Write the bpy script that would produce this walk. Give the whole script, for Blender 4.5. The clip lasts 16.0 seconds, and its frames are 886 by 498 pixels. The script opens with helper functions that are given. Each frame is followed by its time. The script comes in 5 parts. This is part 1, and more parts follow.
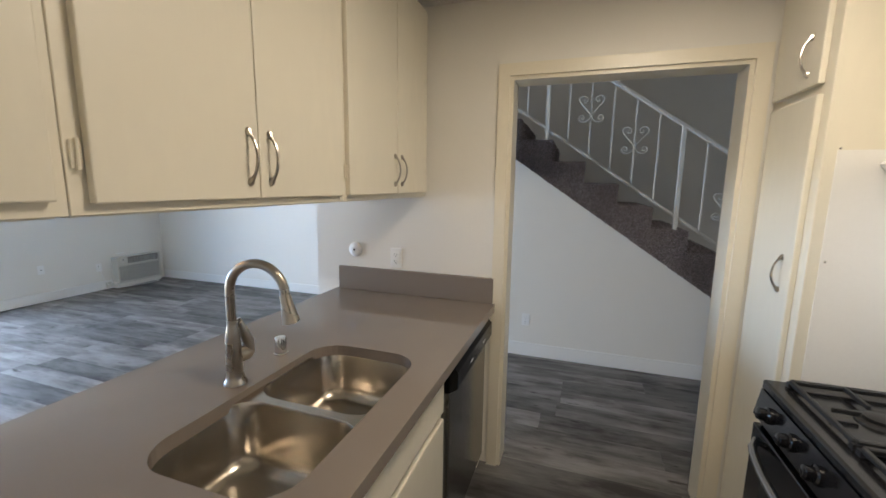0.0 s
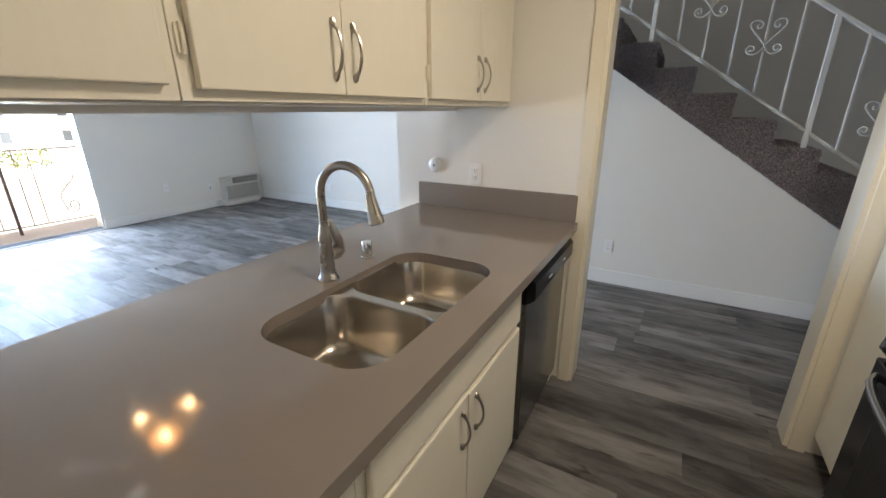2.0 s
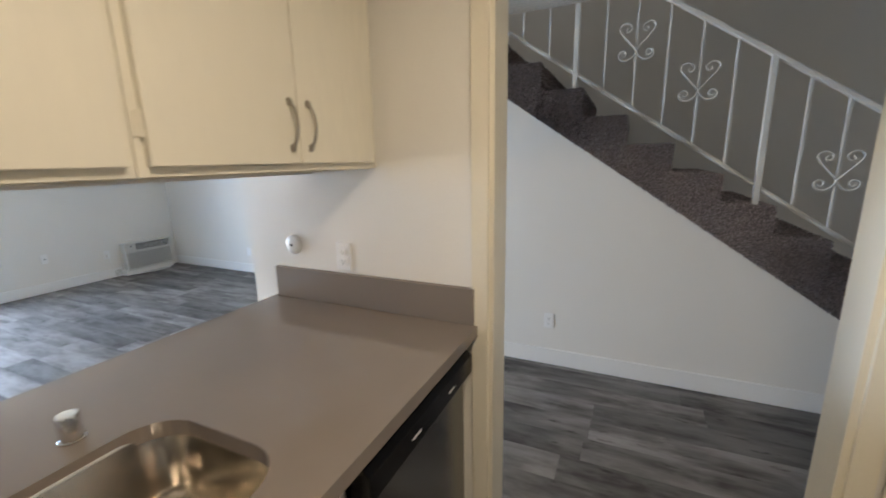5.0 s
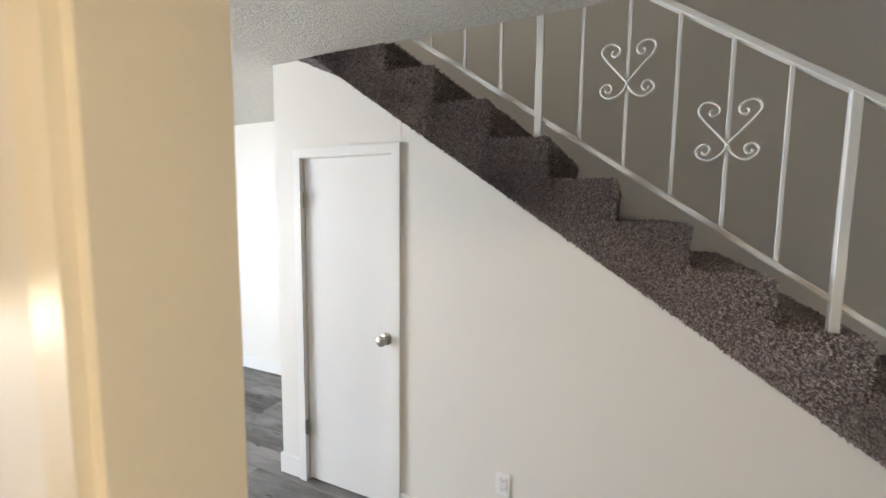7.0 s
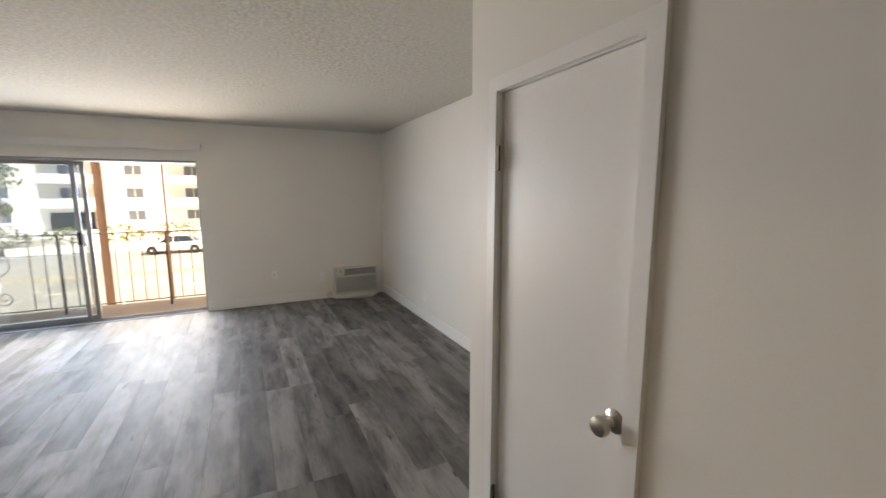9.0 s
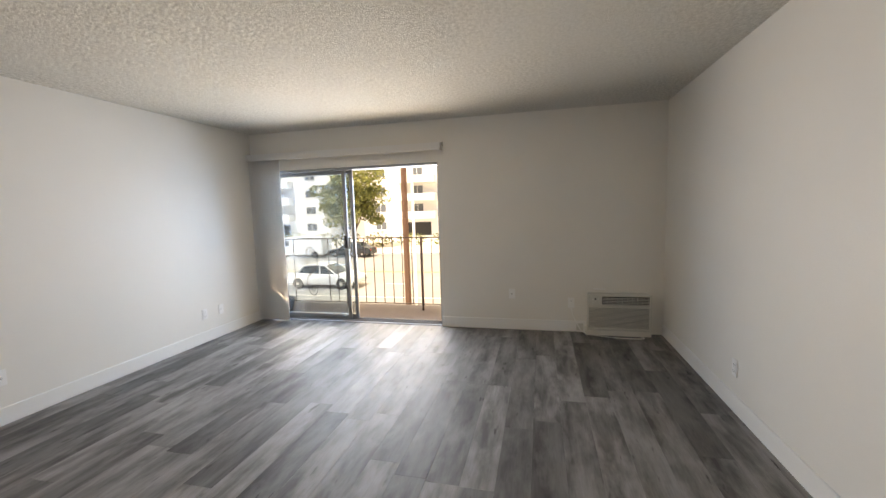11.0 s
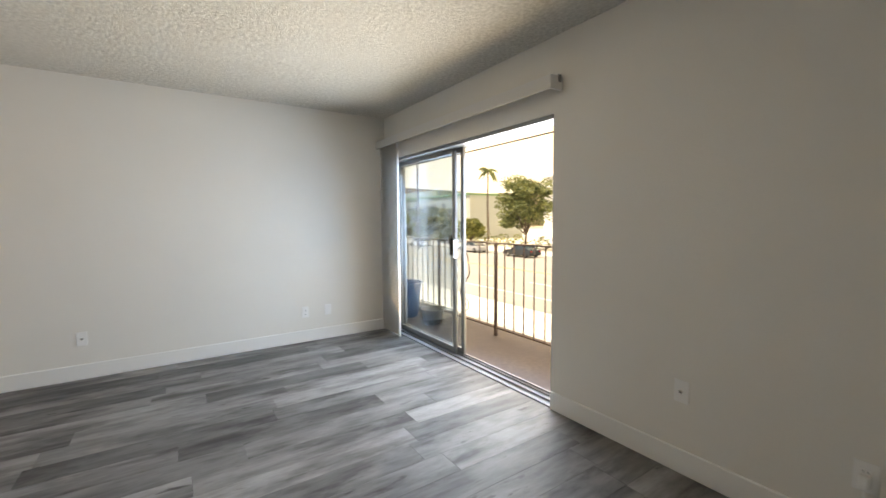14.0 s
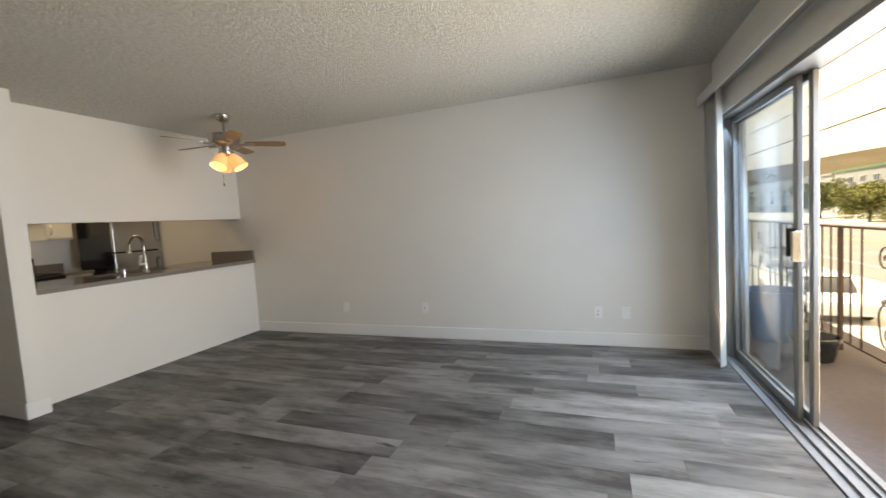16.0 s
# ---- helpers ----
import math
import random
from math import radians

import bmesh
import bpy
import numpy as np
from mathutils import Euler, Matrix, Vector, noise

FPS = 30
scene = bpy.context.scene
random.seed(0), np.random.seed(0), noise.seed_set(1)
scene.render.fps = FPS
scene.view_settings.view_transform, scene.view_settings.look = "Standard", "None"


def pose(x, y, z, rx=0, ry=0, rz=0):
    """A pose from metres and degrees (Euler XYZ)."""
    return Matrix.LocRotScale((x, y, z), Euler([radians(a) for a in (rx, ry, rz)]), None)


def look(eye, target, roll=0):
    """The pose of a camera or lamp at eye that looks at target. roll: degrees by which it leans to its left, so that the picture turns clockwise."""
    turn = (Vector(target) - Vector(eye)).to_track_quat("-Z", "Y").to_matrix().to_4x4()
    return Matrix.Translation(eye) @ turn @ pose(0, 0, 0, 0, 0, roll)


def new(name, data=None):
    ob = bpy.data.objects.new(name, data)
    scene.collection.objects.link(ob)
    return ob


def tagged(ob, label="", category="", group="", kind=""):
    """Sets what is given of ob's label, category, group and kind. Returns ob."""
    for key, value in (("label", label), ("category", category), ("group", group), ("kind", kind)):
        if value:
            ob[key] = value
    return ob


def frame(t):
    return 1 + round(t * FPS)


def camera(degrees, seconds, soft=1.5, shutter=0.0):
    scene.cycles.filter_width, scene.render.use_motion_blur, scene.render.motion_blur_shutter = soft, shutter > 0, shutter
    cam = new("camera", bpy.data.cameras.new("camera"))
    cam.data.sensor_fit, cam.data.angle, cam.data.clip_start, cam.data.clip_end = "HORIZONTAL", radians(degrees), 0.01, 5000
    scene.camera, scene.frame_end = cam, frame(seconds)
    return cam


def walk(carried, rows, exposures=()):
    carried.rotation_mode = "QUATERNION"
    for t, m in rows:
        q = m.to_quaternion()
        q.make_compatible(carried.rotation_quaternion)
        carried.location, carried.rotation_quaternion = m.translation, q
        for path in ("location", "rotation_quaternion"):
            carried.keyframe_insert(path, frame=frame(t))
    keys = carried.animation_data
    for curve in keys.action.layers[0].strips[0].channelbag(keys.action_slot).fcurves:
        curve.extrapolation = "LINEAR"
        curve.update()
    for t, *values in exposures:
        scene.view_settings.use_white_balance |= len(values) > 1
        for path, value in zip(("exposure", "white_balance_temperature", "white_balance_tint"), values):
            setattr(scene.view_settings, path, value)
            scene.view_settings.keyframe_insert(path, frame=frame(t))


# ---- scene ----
cam = camera(95.1, 16.0, soft=1.5, shutter=0.25)
PATH = [
    (0, (0.716, 0.698, 1.557), (0.086, 2.571, 1.247), 0.8),
    (0.5, (0.714, 0.69, 1.547), (-0.063, 2.495, 1.178), 0.4),
    (1, (0.714, 0.689, 1.536), (-0.132, 2.44, 1.07), 0.2),
    (1.5, (0.707, 0.694, 1.502), (-0.178, 2.395, 0.934), -0.0),
    (2, (0.699, 0.695, 1.48), (-0.232, 2.342, 0.833), -0.2),
    (2.5, (0.69, 0.699, 1.479), (-0.312, 2.289, 0.795), -0.5),
    (3, (0.67, 0.702, 1.479), (-0.404, 2.245, 0.796), -1.1),
    (3.5, (0.668, 0.739, 1.476), (-0.44, 2.271, 0.826), -1.7),
    (4, (0.676, 0.922, 1.469), (-0.401, 2.499, 0.876), -2.0),
    (4.5, (0.688, 1.199, 1.499), (-0.284, 2.868, 0.977), -1.6),
    (5, (0.778, 1.481, 1.52), (-0.041, 3.254, 1.091), -1.2),
    (5.2, (0.83, 1.578, 1.552), (0.089, 3.395, 1.166), -0.7),
    (7.3, (0.762, 2.737, 1.636), (-0.115, 4.526, 1.464), 0.8),
    (7.5, (0.739, 2.835, 1.632), (-0.25, 4.564, 1.454), 0.7),
    (8, (0.602, 3.092, 1.608), (-0.646, 4.639, 1.393), 0.1),
    (8.5, (0.486, 3.271, 1.565), (-1.044, 4.534, 1.317), -0.5),
    (9, (0.354, 3.508, 1.564), (-1.424, 4.382, 1.289), -0.1),
    (9.5, (0.215, 3.648, 1.538), (-1.712, 4.087, 1.231), 0.1),
    (10, (-0.205, 3.837, 1.544), (-2.181, 3.799, 1.24), -1.1),
    (10.2, (-0.392, 3.928, 1.558), (-2.358, 3.72, 1.261), -1.3),
    (12.3, (-2.189, 4.524, 1.17), (-4.053, 3.81, 1.04), -0.5),
    (12.5, (-2.375, 4.6, 1.173), (-4.193, 3.777, 1.043), 0.2),
    (13, (-2.822, 4.727, 1.233), (-4.517, 3.672, 1.108), 0.3),
    (13.5, (-3.272, 4.839, 1.259), (-4.736, 3.482, 1.136), 0.4),
    (14, (-3.664, 4.833, 1.286), (-4.77, 3.172, 1.142), -0.4),
    (14.5, (-4.017, 4.757, 1.31), (-4.672, 2.874, 1.16), -1.8),
    (15, (-4.403, 4.704, 1.25), (-4.532, 2.713, 1.11), -2.7),
    (15.5, (-4.629, 4.598, 1.228), (-4.304, 2.63, 1.09), -2.8),
    (16, (-4.792, 4.548, 1.278), (-4.088, 2.681, 1.141), -3.7),
]
walk(cam, [(t, look(eye, target, roll)) for t, eye, target, roll in PATH], exposures=[(0, 2.02, 6250, 9), (2.2, 2.18, 6300, 9), (5, 2.15, 6500, 10), (7.3, 2.7, 7300, 12), (7.8, 2.5, 7500, 13), (9.0, 1.5, 8300, 15), (9.7, 1.45, 8400, 16), (12.5, 1.3, 8800, 14), (14, 1.25, 8500, 12), (16, 1.0, 8600, 12)])

# ---- world, sun, window light ----
world = bpy.data.worlds.new("sky")
scene.world = world
world.use_nodes = True
wn = world.node_tree
sky = wn.nodes.new("ShaderNodeTexSky")
sky.sky_type = "NISHITA"
sky.sun_disc = False
sky.sun_elevation = radians(60)
sky.sun_rotation = radians(105)
sky.air_density, sky.dust_density = 1.0, 3.5
wn.links.new(sky.outputs[0], wn.nodes["Background"].inputs[0])
wn.nodes["Background"].inputs[1].default_value = 0.08


def lamp(name, kind, m, energy, colour=(1, 1, 1), **more):
    data = bpy.data.lights.new(name, kind)
    data.energy, data.color = energy, colour
    if "size" in more:
        data.shape, data.size, data.size_y = "RECTANGLE", more["size"][0], more["size"][1]
    if "radius" in more:
        data.shadow_soft_size = more["radius"]
    if "angle" in more:
        data.angle = radians(more["angle"])
    if "spread" in more:
        data.spread = radians(more["spread"])
    ob = new(name, data)
    ob.matrix_world = m
    return ob


lamp("sun", "SUN", look((20, 6, 40), (20 - math.cos(radians(60)), 6 + 0.13, 40 - math.sin(radians(60)))), 3.2, (1, 0.98, 0.95), angle=0.5)
# daylight by the sliding door: blue sky falling in, warm light thrown up by the sunlit street
lamp("sky_daylight", "AREA", look((-6.2, 1.8, 1.25), (-5.2, 1.97, 0.93)), 46, (0.34, 0.59, 1.0), size=(2.4, 1.3), spread=150)
lamp("street_daylight", "AREA", look((-6.2, 1.8, 0.78), (-5.2, 2.15, 1.18)), 19, (1.0, 0.88, 0.66), size=(2.4, 1.5), spread=110)
# kitchen ceiling light and range hood light
CEIL_LAMP = 2.415
lamp("kitchen_bulb", "AREA", pose(1.0, 1.68, CEIL_LAMP), 4.3, (1, 0.845, 0.655), size=(0.34, 0.34))
lamp("hood_bulb", "AREA", pose(1.85, 1.9, 1.6), 0.4, (1, 0.95, 0.88), size=(0.3, 0.08))
# unseen fill lamps, added to brighten the stairwell and the hall
lamp("stairwell_fill", "AREA", look((-0.5, 4.9, 4.8), (0.9, 4.9, 1.9)), 1.5, (0.95, 0.97, 1.0), size=(0.8, 0.8))
lamp("hall_fill", "AREA", look((3.66, 3.25, 1.5), (0.8, 4.4, 1.6)), 0.8, (0.95, 0.97, 1.0), size=(0.8, 1.1))


# ---- materials ----
def nodes_of(name):
    m = bpy.data.materials.new(name)
    m.use_nodes = True
    return m, m.node_tree.nodes, m.node_tree.links, m.node_tree.nodes["Principled BSDF"]


def mix_colour(N, L, fac, a, b):
    n = N.new("ShaderNodeMix")
    n.data_type = "RGBA"
    if isinstance(fac, float):
        n.inputs[0].default_value = fac
    else:
        L.new(fac, n.inputs[0])
    for sock, v in ((n.inputs[6], a), (n.inputs[7], b)):
        if isinstance(v, tuple):
            sock.default_value = (*v, 1)
        else:
            L.new(v, sock)
    return n.outputs[2]


def noise_of(N, L, scale, detail=3.0, vec=None, stretch=None, rough=0.55):
    tc = N.new("ShaderNodeTexCoord")
    src = vec or tc.outputs["Object"]
    if stretch:
        mp = N.new("ShaderNodeMapping")
        mp.inputs["Scale"].default_value = stretch
        L.new(src, mp.inputs[0])
        src = mp.outputs[0]
    n = N.new("ShaderNodeTexNoise")
    n.inputs["Scale"].default_value, n.inputs["Detail"].default_value, n.inputs["Roughness"].default_value = scale, detail, rough
    L.new(src, n.inputs["Vector"])
    return n.outputs["Fac"]


def ramp(N, L, fac, lo, hi):
    r = N.new("ShaderNodeMapRange")
    r.inputs[1].default_value, r.inputs[2].default_value = lo, hi
    L.new(fac, r.inputs[0])
    return r.outputs[0]


def paint(name, colour, rough=0.5, metal=0.0, vary=0.08, grain=60.0, bump=0.02, stretch=None, coarse=1.7, spec=0.5, dist=0.004):
    """Painted or plain surface: colour varied at two scales, with fine relief."""
    m, N, L, P = nodes_of(name)
    dark = tuple(c * (1 - vary) for c in colour)
    light = tuple(min(1.0, c * (1 + vary * 0.6)) for c in colour)
    big = noise_of(N, L, coarse, 4)
    fine = noise_of(N, L, grain, 4, stretch=stretch)
    c1 = mix_colour(N, L, ramp(N, L, big, 0.3, 0.7), dark, light)
    c2 = mix_colour(N, L, ramp(N, L, fine, 0.35, 0.75), c1, tuple(c * (1 - vary * 0.7) for c in colour))
    L.new(c2, P.inputs["Base Color"])
    rr = N.new("ShaderNodeMapRange")
    rr.inputs[3].default_value, rr.inputs[4].default_value = max(0.03, rough - 0.07), min(1.0, rough + 0.07)
    L.new(fine, rr.inputs[0])
    L.new(rr.outputs[0], P.inputs["Roughness"])
    P.inputs["Metallic"].default_value = metal
    P.inputs["Specular IOR Level"].default_value = spec
    if bump:
        b = N.new("ShaderNodeBump")
        b.inputs["Strength"].default_value, b.inputs["Distance"].default_value = min(1.0, bump * 10), dist
        L.new(fine, b.inputs["Height"])
        L.new(b.outputs[0], P.inputs["Normal"])
    return m


def popcorn():
    m, N, L, P = nodes_of("popcorn_ceiling")
    big = noise_of(N, L, 0.8, 4)
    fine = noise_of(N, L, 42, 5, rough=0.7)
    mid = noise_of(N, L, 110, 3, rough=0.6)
    # pits of the relief coloured darker, as shade between the bumps
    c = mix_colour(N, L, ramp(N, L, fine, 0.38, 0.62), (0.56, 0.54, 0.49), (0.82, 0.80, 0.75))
    c = mix_colour(N, L, ramp(N, L, big, 0.35, 0.75), c, (0.72, 0.70, 0.65))
    L.new(c, P.inputs["Base Color"])
    P.inputs["Roughness"].default_value = 0.95
    P.inputs["Specular IOR Level"].default_value = 0.1
    add = N.new("ShaderNodeMath")
    L.new(fine, add.inputs[0])
    L.new(mid, add.inputs[1])
    b = N.new("ShaderNodeBump")
    b.inputs["Strength"].default_value, b.inputs["Distance"].default_value = 1.0, 0.012
    L.new(add.outputs[0], b.inputs["Height"])
    L.new(b.outputs[0], P.inputs["Normal"])
    return m


def plank_wood():
    """Grey-washed vinyl plank: tone by plank, long streaks, knots and a faint emboss."""
    m, N, L, P = nodes_of("grey_vinyl_plank")
    tc, info = N.new("ShaderNodeTexCoord"), N.new("ShaderNodeObjectInfo")
    sh = N.new("ShaderNodeVectorMath")
    sh.operation = "MULTIPLY_ADD"
    sh.inputs[1].default_value = (1, 1, 1)
    L.new(tc.outputs["Object"], sh.inputs[0])
    cmb = N.new("ShaderNodeCombineXYZ")
    k = N.new("ShaderNodeMath")
    k.operation = "MULTIPLY"
    k.inputs[1].default_value = 37.0
    L.new(info.outputs["Random"], k.inputs[0])
    for i in range(3):
        L.new(k.outputs[0], cmb.inputs[i])
    L.new(cmb.outputs[0], sh.inputs[2])
    v = sh.outputs[0]
    streak = noise_of(N, L, 2.3, 5, v, (0.55, 3.2, 1.0), 0.6)
    fine = noise_of(N, L, 30, 4, v, (0.35, 7.0, 1.0), 0.6)
    cloud = noise_of(N, L, 3.2, 4, v, (0.9, 2.2, 1.0), 0.6)
    knot = noise_of(N, L, 5.0, 3, v, (1.2, 4.5, 1.0), 0.5)
    base = mix_colour(N, L, ramp(N, L, streak, 0.36, 0.64), (0.066, 0.059, 0.056), (0.24, 0.229, 0.22))
    base = mix_colour(N, L, ramp(N, L, cloud, 0.46, 0.78), base, (0.29, 0.277, 0.266))
    grain = ramp(N, L, fine, 0.48, 0.66)
    base2 = mix_colour(N, L, grain, base, (0.07, 0.061, 0.054))
    base3 = mix_colour(N, L, 0.78, base2, base)
    base4 = mix_colour(N, L, ramp(N, L, knot, 0.66, 0.76), base3, (0.05, 0.043, 0.038))
    tone = N.new("ShaderNodeMapRange")
    P.inputs["Specular IOR Level"].default_value = 0.3
    tone.inputs[3].default_value, tone.inputs[4].default_value = 0.6, 1.34
    L.new(info.outputs["Random"], tone.inputs[0])
    mul = N.new("ShaderNodeVectorMath")
    mul.operation = "SCALE"
    L.new(base4, mul.inputs[0])
    L.new(tone.outputs[0], mul.inputs["Scale"])
    L.new(mul.outputs[0], P.inputs["Base Color"])
    r = N.new("ShaderNodeMapRange")
    r.inputs[3].default_value, r.inputs[4].default_value = 0.46, 0.62
    L.new(fine, r.inputs[0])
    L.new(r.outputs[0], P.inputs["Roughness"])
    b = N.new("ShaderNodeBump")
    b.inputs["Strength"].default_value, b.inputs["Distance"].default_value = 0.25, 0.0012
    L.new(fine, b.inputs["Height"])
    L.new(b.outputs[0], P.inputs["Normal"])
    return m


def carpet_mat():
    m, N, L, P = nodes_of("shaggy_carpet")
    fine = noise_of(N, L, 75, 5, rough=0.8)
    mid = noise_of(N, L, 26, 4)
    c = mix_colour(N, L, ramp(N, L, fine, 0.35, 0.65), (0.10, 0.08, 0.08), (0.44, 0.375, 0.365))
    c = mix_colour(N, L, ramp(N, L, mid, 0.35, 0.7), c, (0.25, 0.205, 0.20))
    L.new(c, P.inputs["Base Color"])
    P.inputs["Roughness"].default_value = 1.0
    P.inputs["Specular IOR Level"].default_value = 0.05
    b = N.new("ShaderNodeBump")
    b.inputs["Strength"].default_value, b.inputs["Distance"].default_value = 1.0, 0.02
    L.new(fine, b.inputs["Height"])
    L.new(b.outputs[0], P.inputs["Normal"])
    return m


def glass_mat(name, tint, rough=0.0):
    """Thin pane: mostly clear, a little mirror gloss."""
    m, N, L, P = nodes_of(name)
    N.remove(P)
    out = [n for n in N if n.type == "OUTPUT_MATERIAL"][0]
    tr, gl, mx, fr = N.new("ShaderNodeBsdfTransparent"), N.new("ShaderNodeBsdfGlossy"), N.new("ShaderNodeMixShader"), N.new("ShaderNodeMapRange")
    lw, pw = N.new("ShaderNodeLayerWeight"), N.new("ShaderNodeMath")
    pw.operation = "POWER"
    pw.inputs[1].default_value = 4.0
    L.new(lw.outputs["Facing"], pw.inputs[0])
    fr.inputs[3].default_value, fr.inputs[4].default_value = 0.05, 0.35
    L.new(pw.outputs[0], fr.inputs[0])
    tr.inputs[0].default_value = (*tint, 1)
    gl.inputs["Roughness"].default_value = rough
    L.new(fr.outputs[0], mx.inputs[0])
    L.new(tr.outputs[0], mx.inputs[1])
    L.new(gl.outputs[0], mx.inputs[2])
    L.new(mx.outputs[0], out.inputs[0])
    return m


def glow(name, colour, strength, base=(0.9, 0.8, 0.6)):
    m, N, L, P = nodes_of(name)
    P.inputs["Base Color"].default_value = (*base, 1)
    P.inputs["Roughness"].default_value = 0.35
    P.inputs["Emission Color"].default_value = (*colour, 1)
    P.inputs["Emission Strength"].default_value = strength
    return m


def leaf_mat(name, a, b):
    m, N, L, P = nodes_of(name)
    g = N.new("ShaderNodeNewGeometry")
    c = mix_colour(N, L, g.outputs["Random Per Island"], a, b)
    n = noise_of(N, L, 1.2, 3)
    c = mix_colour(N, L, ramp(N, L, n, 0.35, 0.7), c, tuple(x * 0.8 for x in a))
    L.new(c, P.inputs["Base Color"])
    P.inputs["Roughness"].default_value = 0.6
    P.inputs["Subsurface Weight"].default_value = 0.0
    return m


WALL = paint("white_wall_paint", (0.82, 0.79, 0.735), 0.55, vary=0.03, grain=190, bump=0.02, dist=0.0015)
TRIM = paint("white_trim_paint", (0.86, 0.845, 0.815), 0.44, vary=0.03, grain=90, bump=0.006)
CREAM = paint("cream_gloss_paint", (0.82, 0.76, 0.63), 0.34, vary=0.03, grain=70, bump=0.008)
CABINET = paint("cream_cabinet_paint", (0.80, 0.75, 0.63), 0.4, vary=0.04, grain=40, bump=0.01, stretch=(1, 1, 0.25))
# cabinet paint darkened for the shade in the toe recess
TOE_SHADE = paint("toe_kick_shade", (0.30, 0.27, 0.22), 0.7)
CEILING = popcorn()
PLANK = plank_wood()
SUBFLOOR = paint("subfloor", (0.05, 0.045, 0.04), 0.9)
CARPET = carpet_mat()
QUARTZ = paint("taupe_quartz", (0.235, 0.20, 0.172), 0.06, vary=0.07, grain=420, bump=0, coarse=3.0)
STEEL = paint("brushed_sink_steel", (0.56, 0.515, 0.45), 0.22, metal=1.0, vary=0.05, grain=90, bump=0.0, stretch=(1, 14, 1))
NICKEL = paint("brushed_nickel", (0.46, 0.425, 0.375), 0.28, metal=1.0, vary=0.02, grain=6, bump=0)
CHROME = paint("chrome", (0.75, 0.74, 0.72), 0.12, metal=1.0, vary=0.03, bump=0)
DARK_STEEL = paint("dark_stainless", (0.2, 0.2, 0.2), 0.2, metal=0.9, vary=0.05, grain=150, bump=0.003, stretch=(14, 1, 1))
APPLIANCE = paint("appliance_stainless", (0.42, 0.41, 0.40), 0.24, metal=1.0, vary=0.05, grain=150, bump=0.003, stretch=(14, 1, 1))
BLACK = paint("black_enamel", (0.012, 0.012, 0.014), 0.16, vary=0.15, bump=0.0)
BLACK_SATIN = paint("black_satin_plastic", (0.004, 0.004, 0.005), 0.22, vary=0.1, bump=0, spec=0.2)
BLACK_MATT = paint("black_cast_iron", (0.018, 0.018, 0.019), 0.55, vary=0.2, grain=120, bump=0.03)
PLASTIC = paint("white_plastic", (0.88, 0.87, 0.85), 0.4, vary=0.02, bump=0)
PLASTIC_GREY = paint("ac_case_plastic", (0.66, 0.645, 0.59), 0.45, vary=0.04, bump=0)
AC_DARK = paint("ac_vent_dark", (0.035, 0.034, 0.033), 0.6, vary=0.1, bump=0)
DARK = paint("dark_slot", (0.02, 0.02, 0.02), 0.6, vary=0.1, bump=0)
ALU = paint("aluminium_frame", (0.32, 0.32, 0.32), 0.5, metal=1.0, vary=0.08, grain=50, bump=0.003)
SILL = paint("scuffed_sill_metal", (0.30, 0.30, 0.31), 0.6, metal=0.3, vary=0.2, grain=40, bump=0.004)
IRON_WHITE = paint("white_painted_iron", (0.80, 0.78, 0.73), 0.4, vary=0.03, bump=0.004)
IRON = paint("dark_wrought_iron", (0.085, 0.05, 0.042), 0.55, vary=0.3, grain=40, bump=0.02)
BLIND = paint("white_vinyl_vane", (0.82, 0.81, 0.80), 0.45, vary=0.03, grain=30, bump=0.004)
bt, bx = BLIND.node_tree.nodes.new("ShaderNodeBsdfTranslucent"), BLIND.node_tree.nodes.new("ShaderNodeMixShader")
bt.inputs[0].default_value = (0.85, 0.84, 0.82, 1)
bx.inputs[0].default_value = 0.45
BLIND.node_tree.links.new(BLIND.node_tree.nodes["Principled BSDF"].outputs[0], bx.inputs[1])
BLIND.node_tree.links.new(bt.outputs[0], bx.inputs[2])
BLIND.node_tree.links.new(bx.outputs[0], BLIND.node_tree.nodes["Material Output"].inputs[0])
BRASS = paint("aged_brass_hinge", (0.15, 0.125, 0.09), 0.6, metal=1.0, vary=0.1, bump=0)
WOODBLADE = paint("light_oak_blade", (0.36, 0.22, 0.11), 0.4, vary=0.25, grain=25, bump=0.006, stretch=(1, 9, 1))
SHADE = glow("lit_frosted_glass", (1.0, 0.46, 0.15), 0.36, (0.85, 0.66, 0.42))
GLASS = glass_mat("clear_pane", (0.84, 0.89, 0.93))
BLUE = paint("blue_plastic", (0.045, 0.13, 0.34), 0.45, vary=0.06, bump=0)
CONCRETE = paint("balcony_pink_concrete", (0.115, 0.105, 0.124), 0.8, vary=0.22, grain=25, bump=0.03)


# ---- building tools ----
def box(bm, x0, x1, y0, y1, z0, z1, bevel=0.0, seg=1):
    vs = [bm.verts.new((x, y, z)) for x in (x0, x1) for y in (y0, y1) for z in (z0, z1)]
    fs = [bm.faces.new([vs[i] for i in q]) for q in ((0, 1, 3, 2), (4, 6, 7, 5), (0, 4, 5, 1), (2, 3, 7, 6), (0, 2, 6, 4), (1, 5, 7, 3))]
    if bevel:
        es = list({e for f in fs for e in f.edges})
        bmesh.ops.bevel(bm, geom=es, offset=bevel, segments=seg, affect="EDGES", profile=0.5)


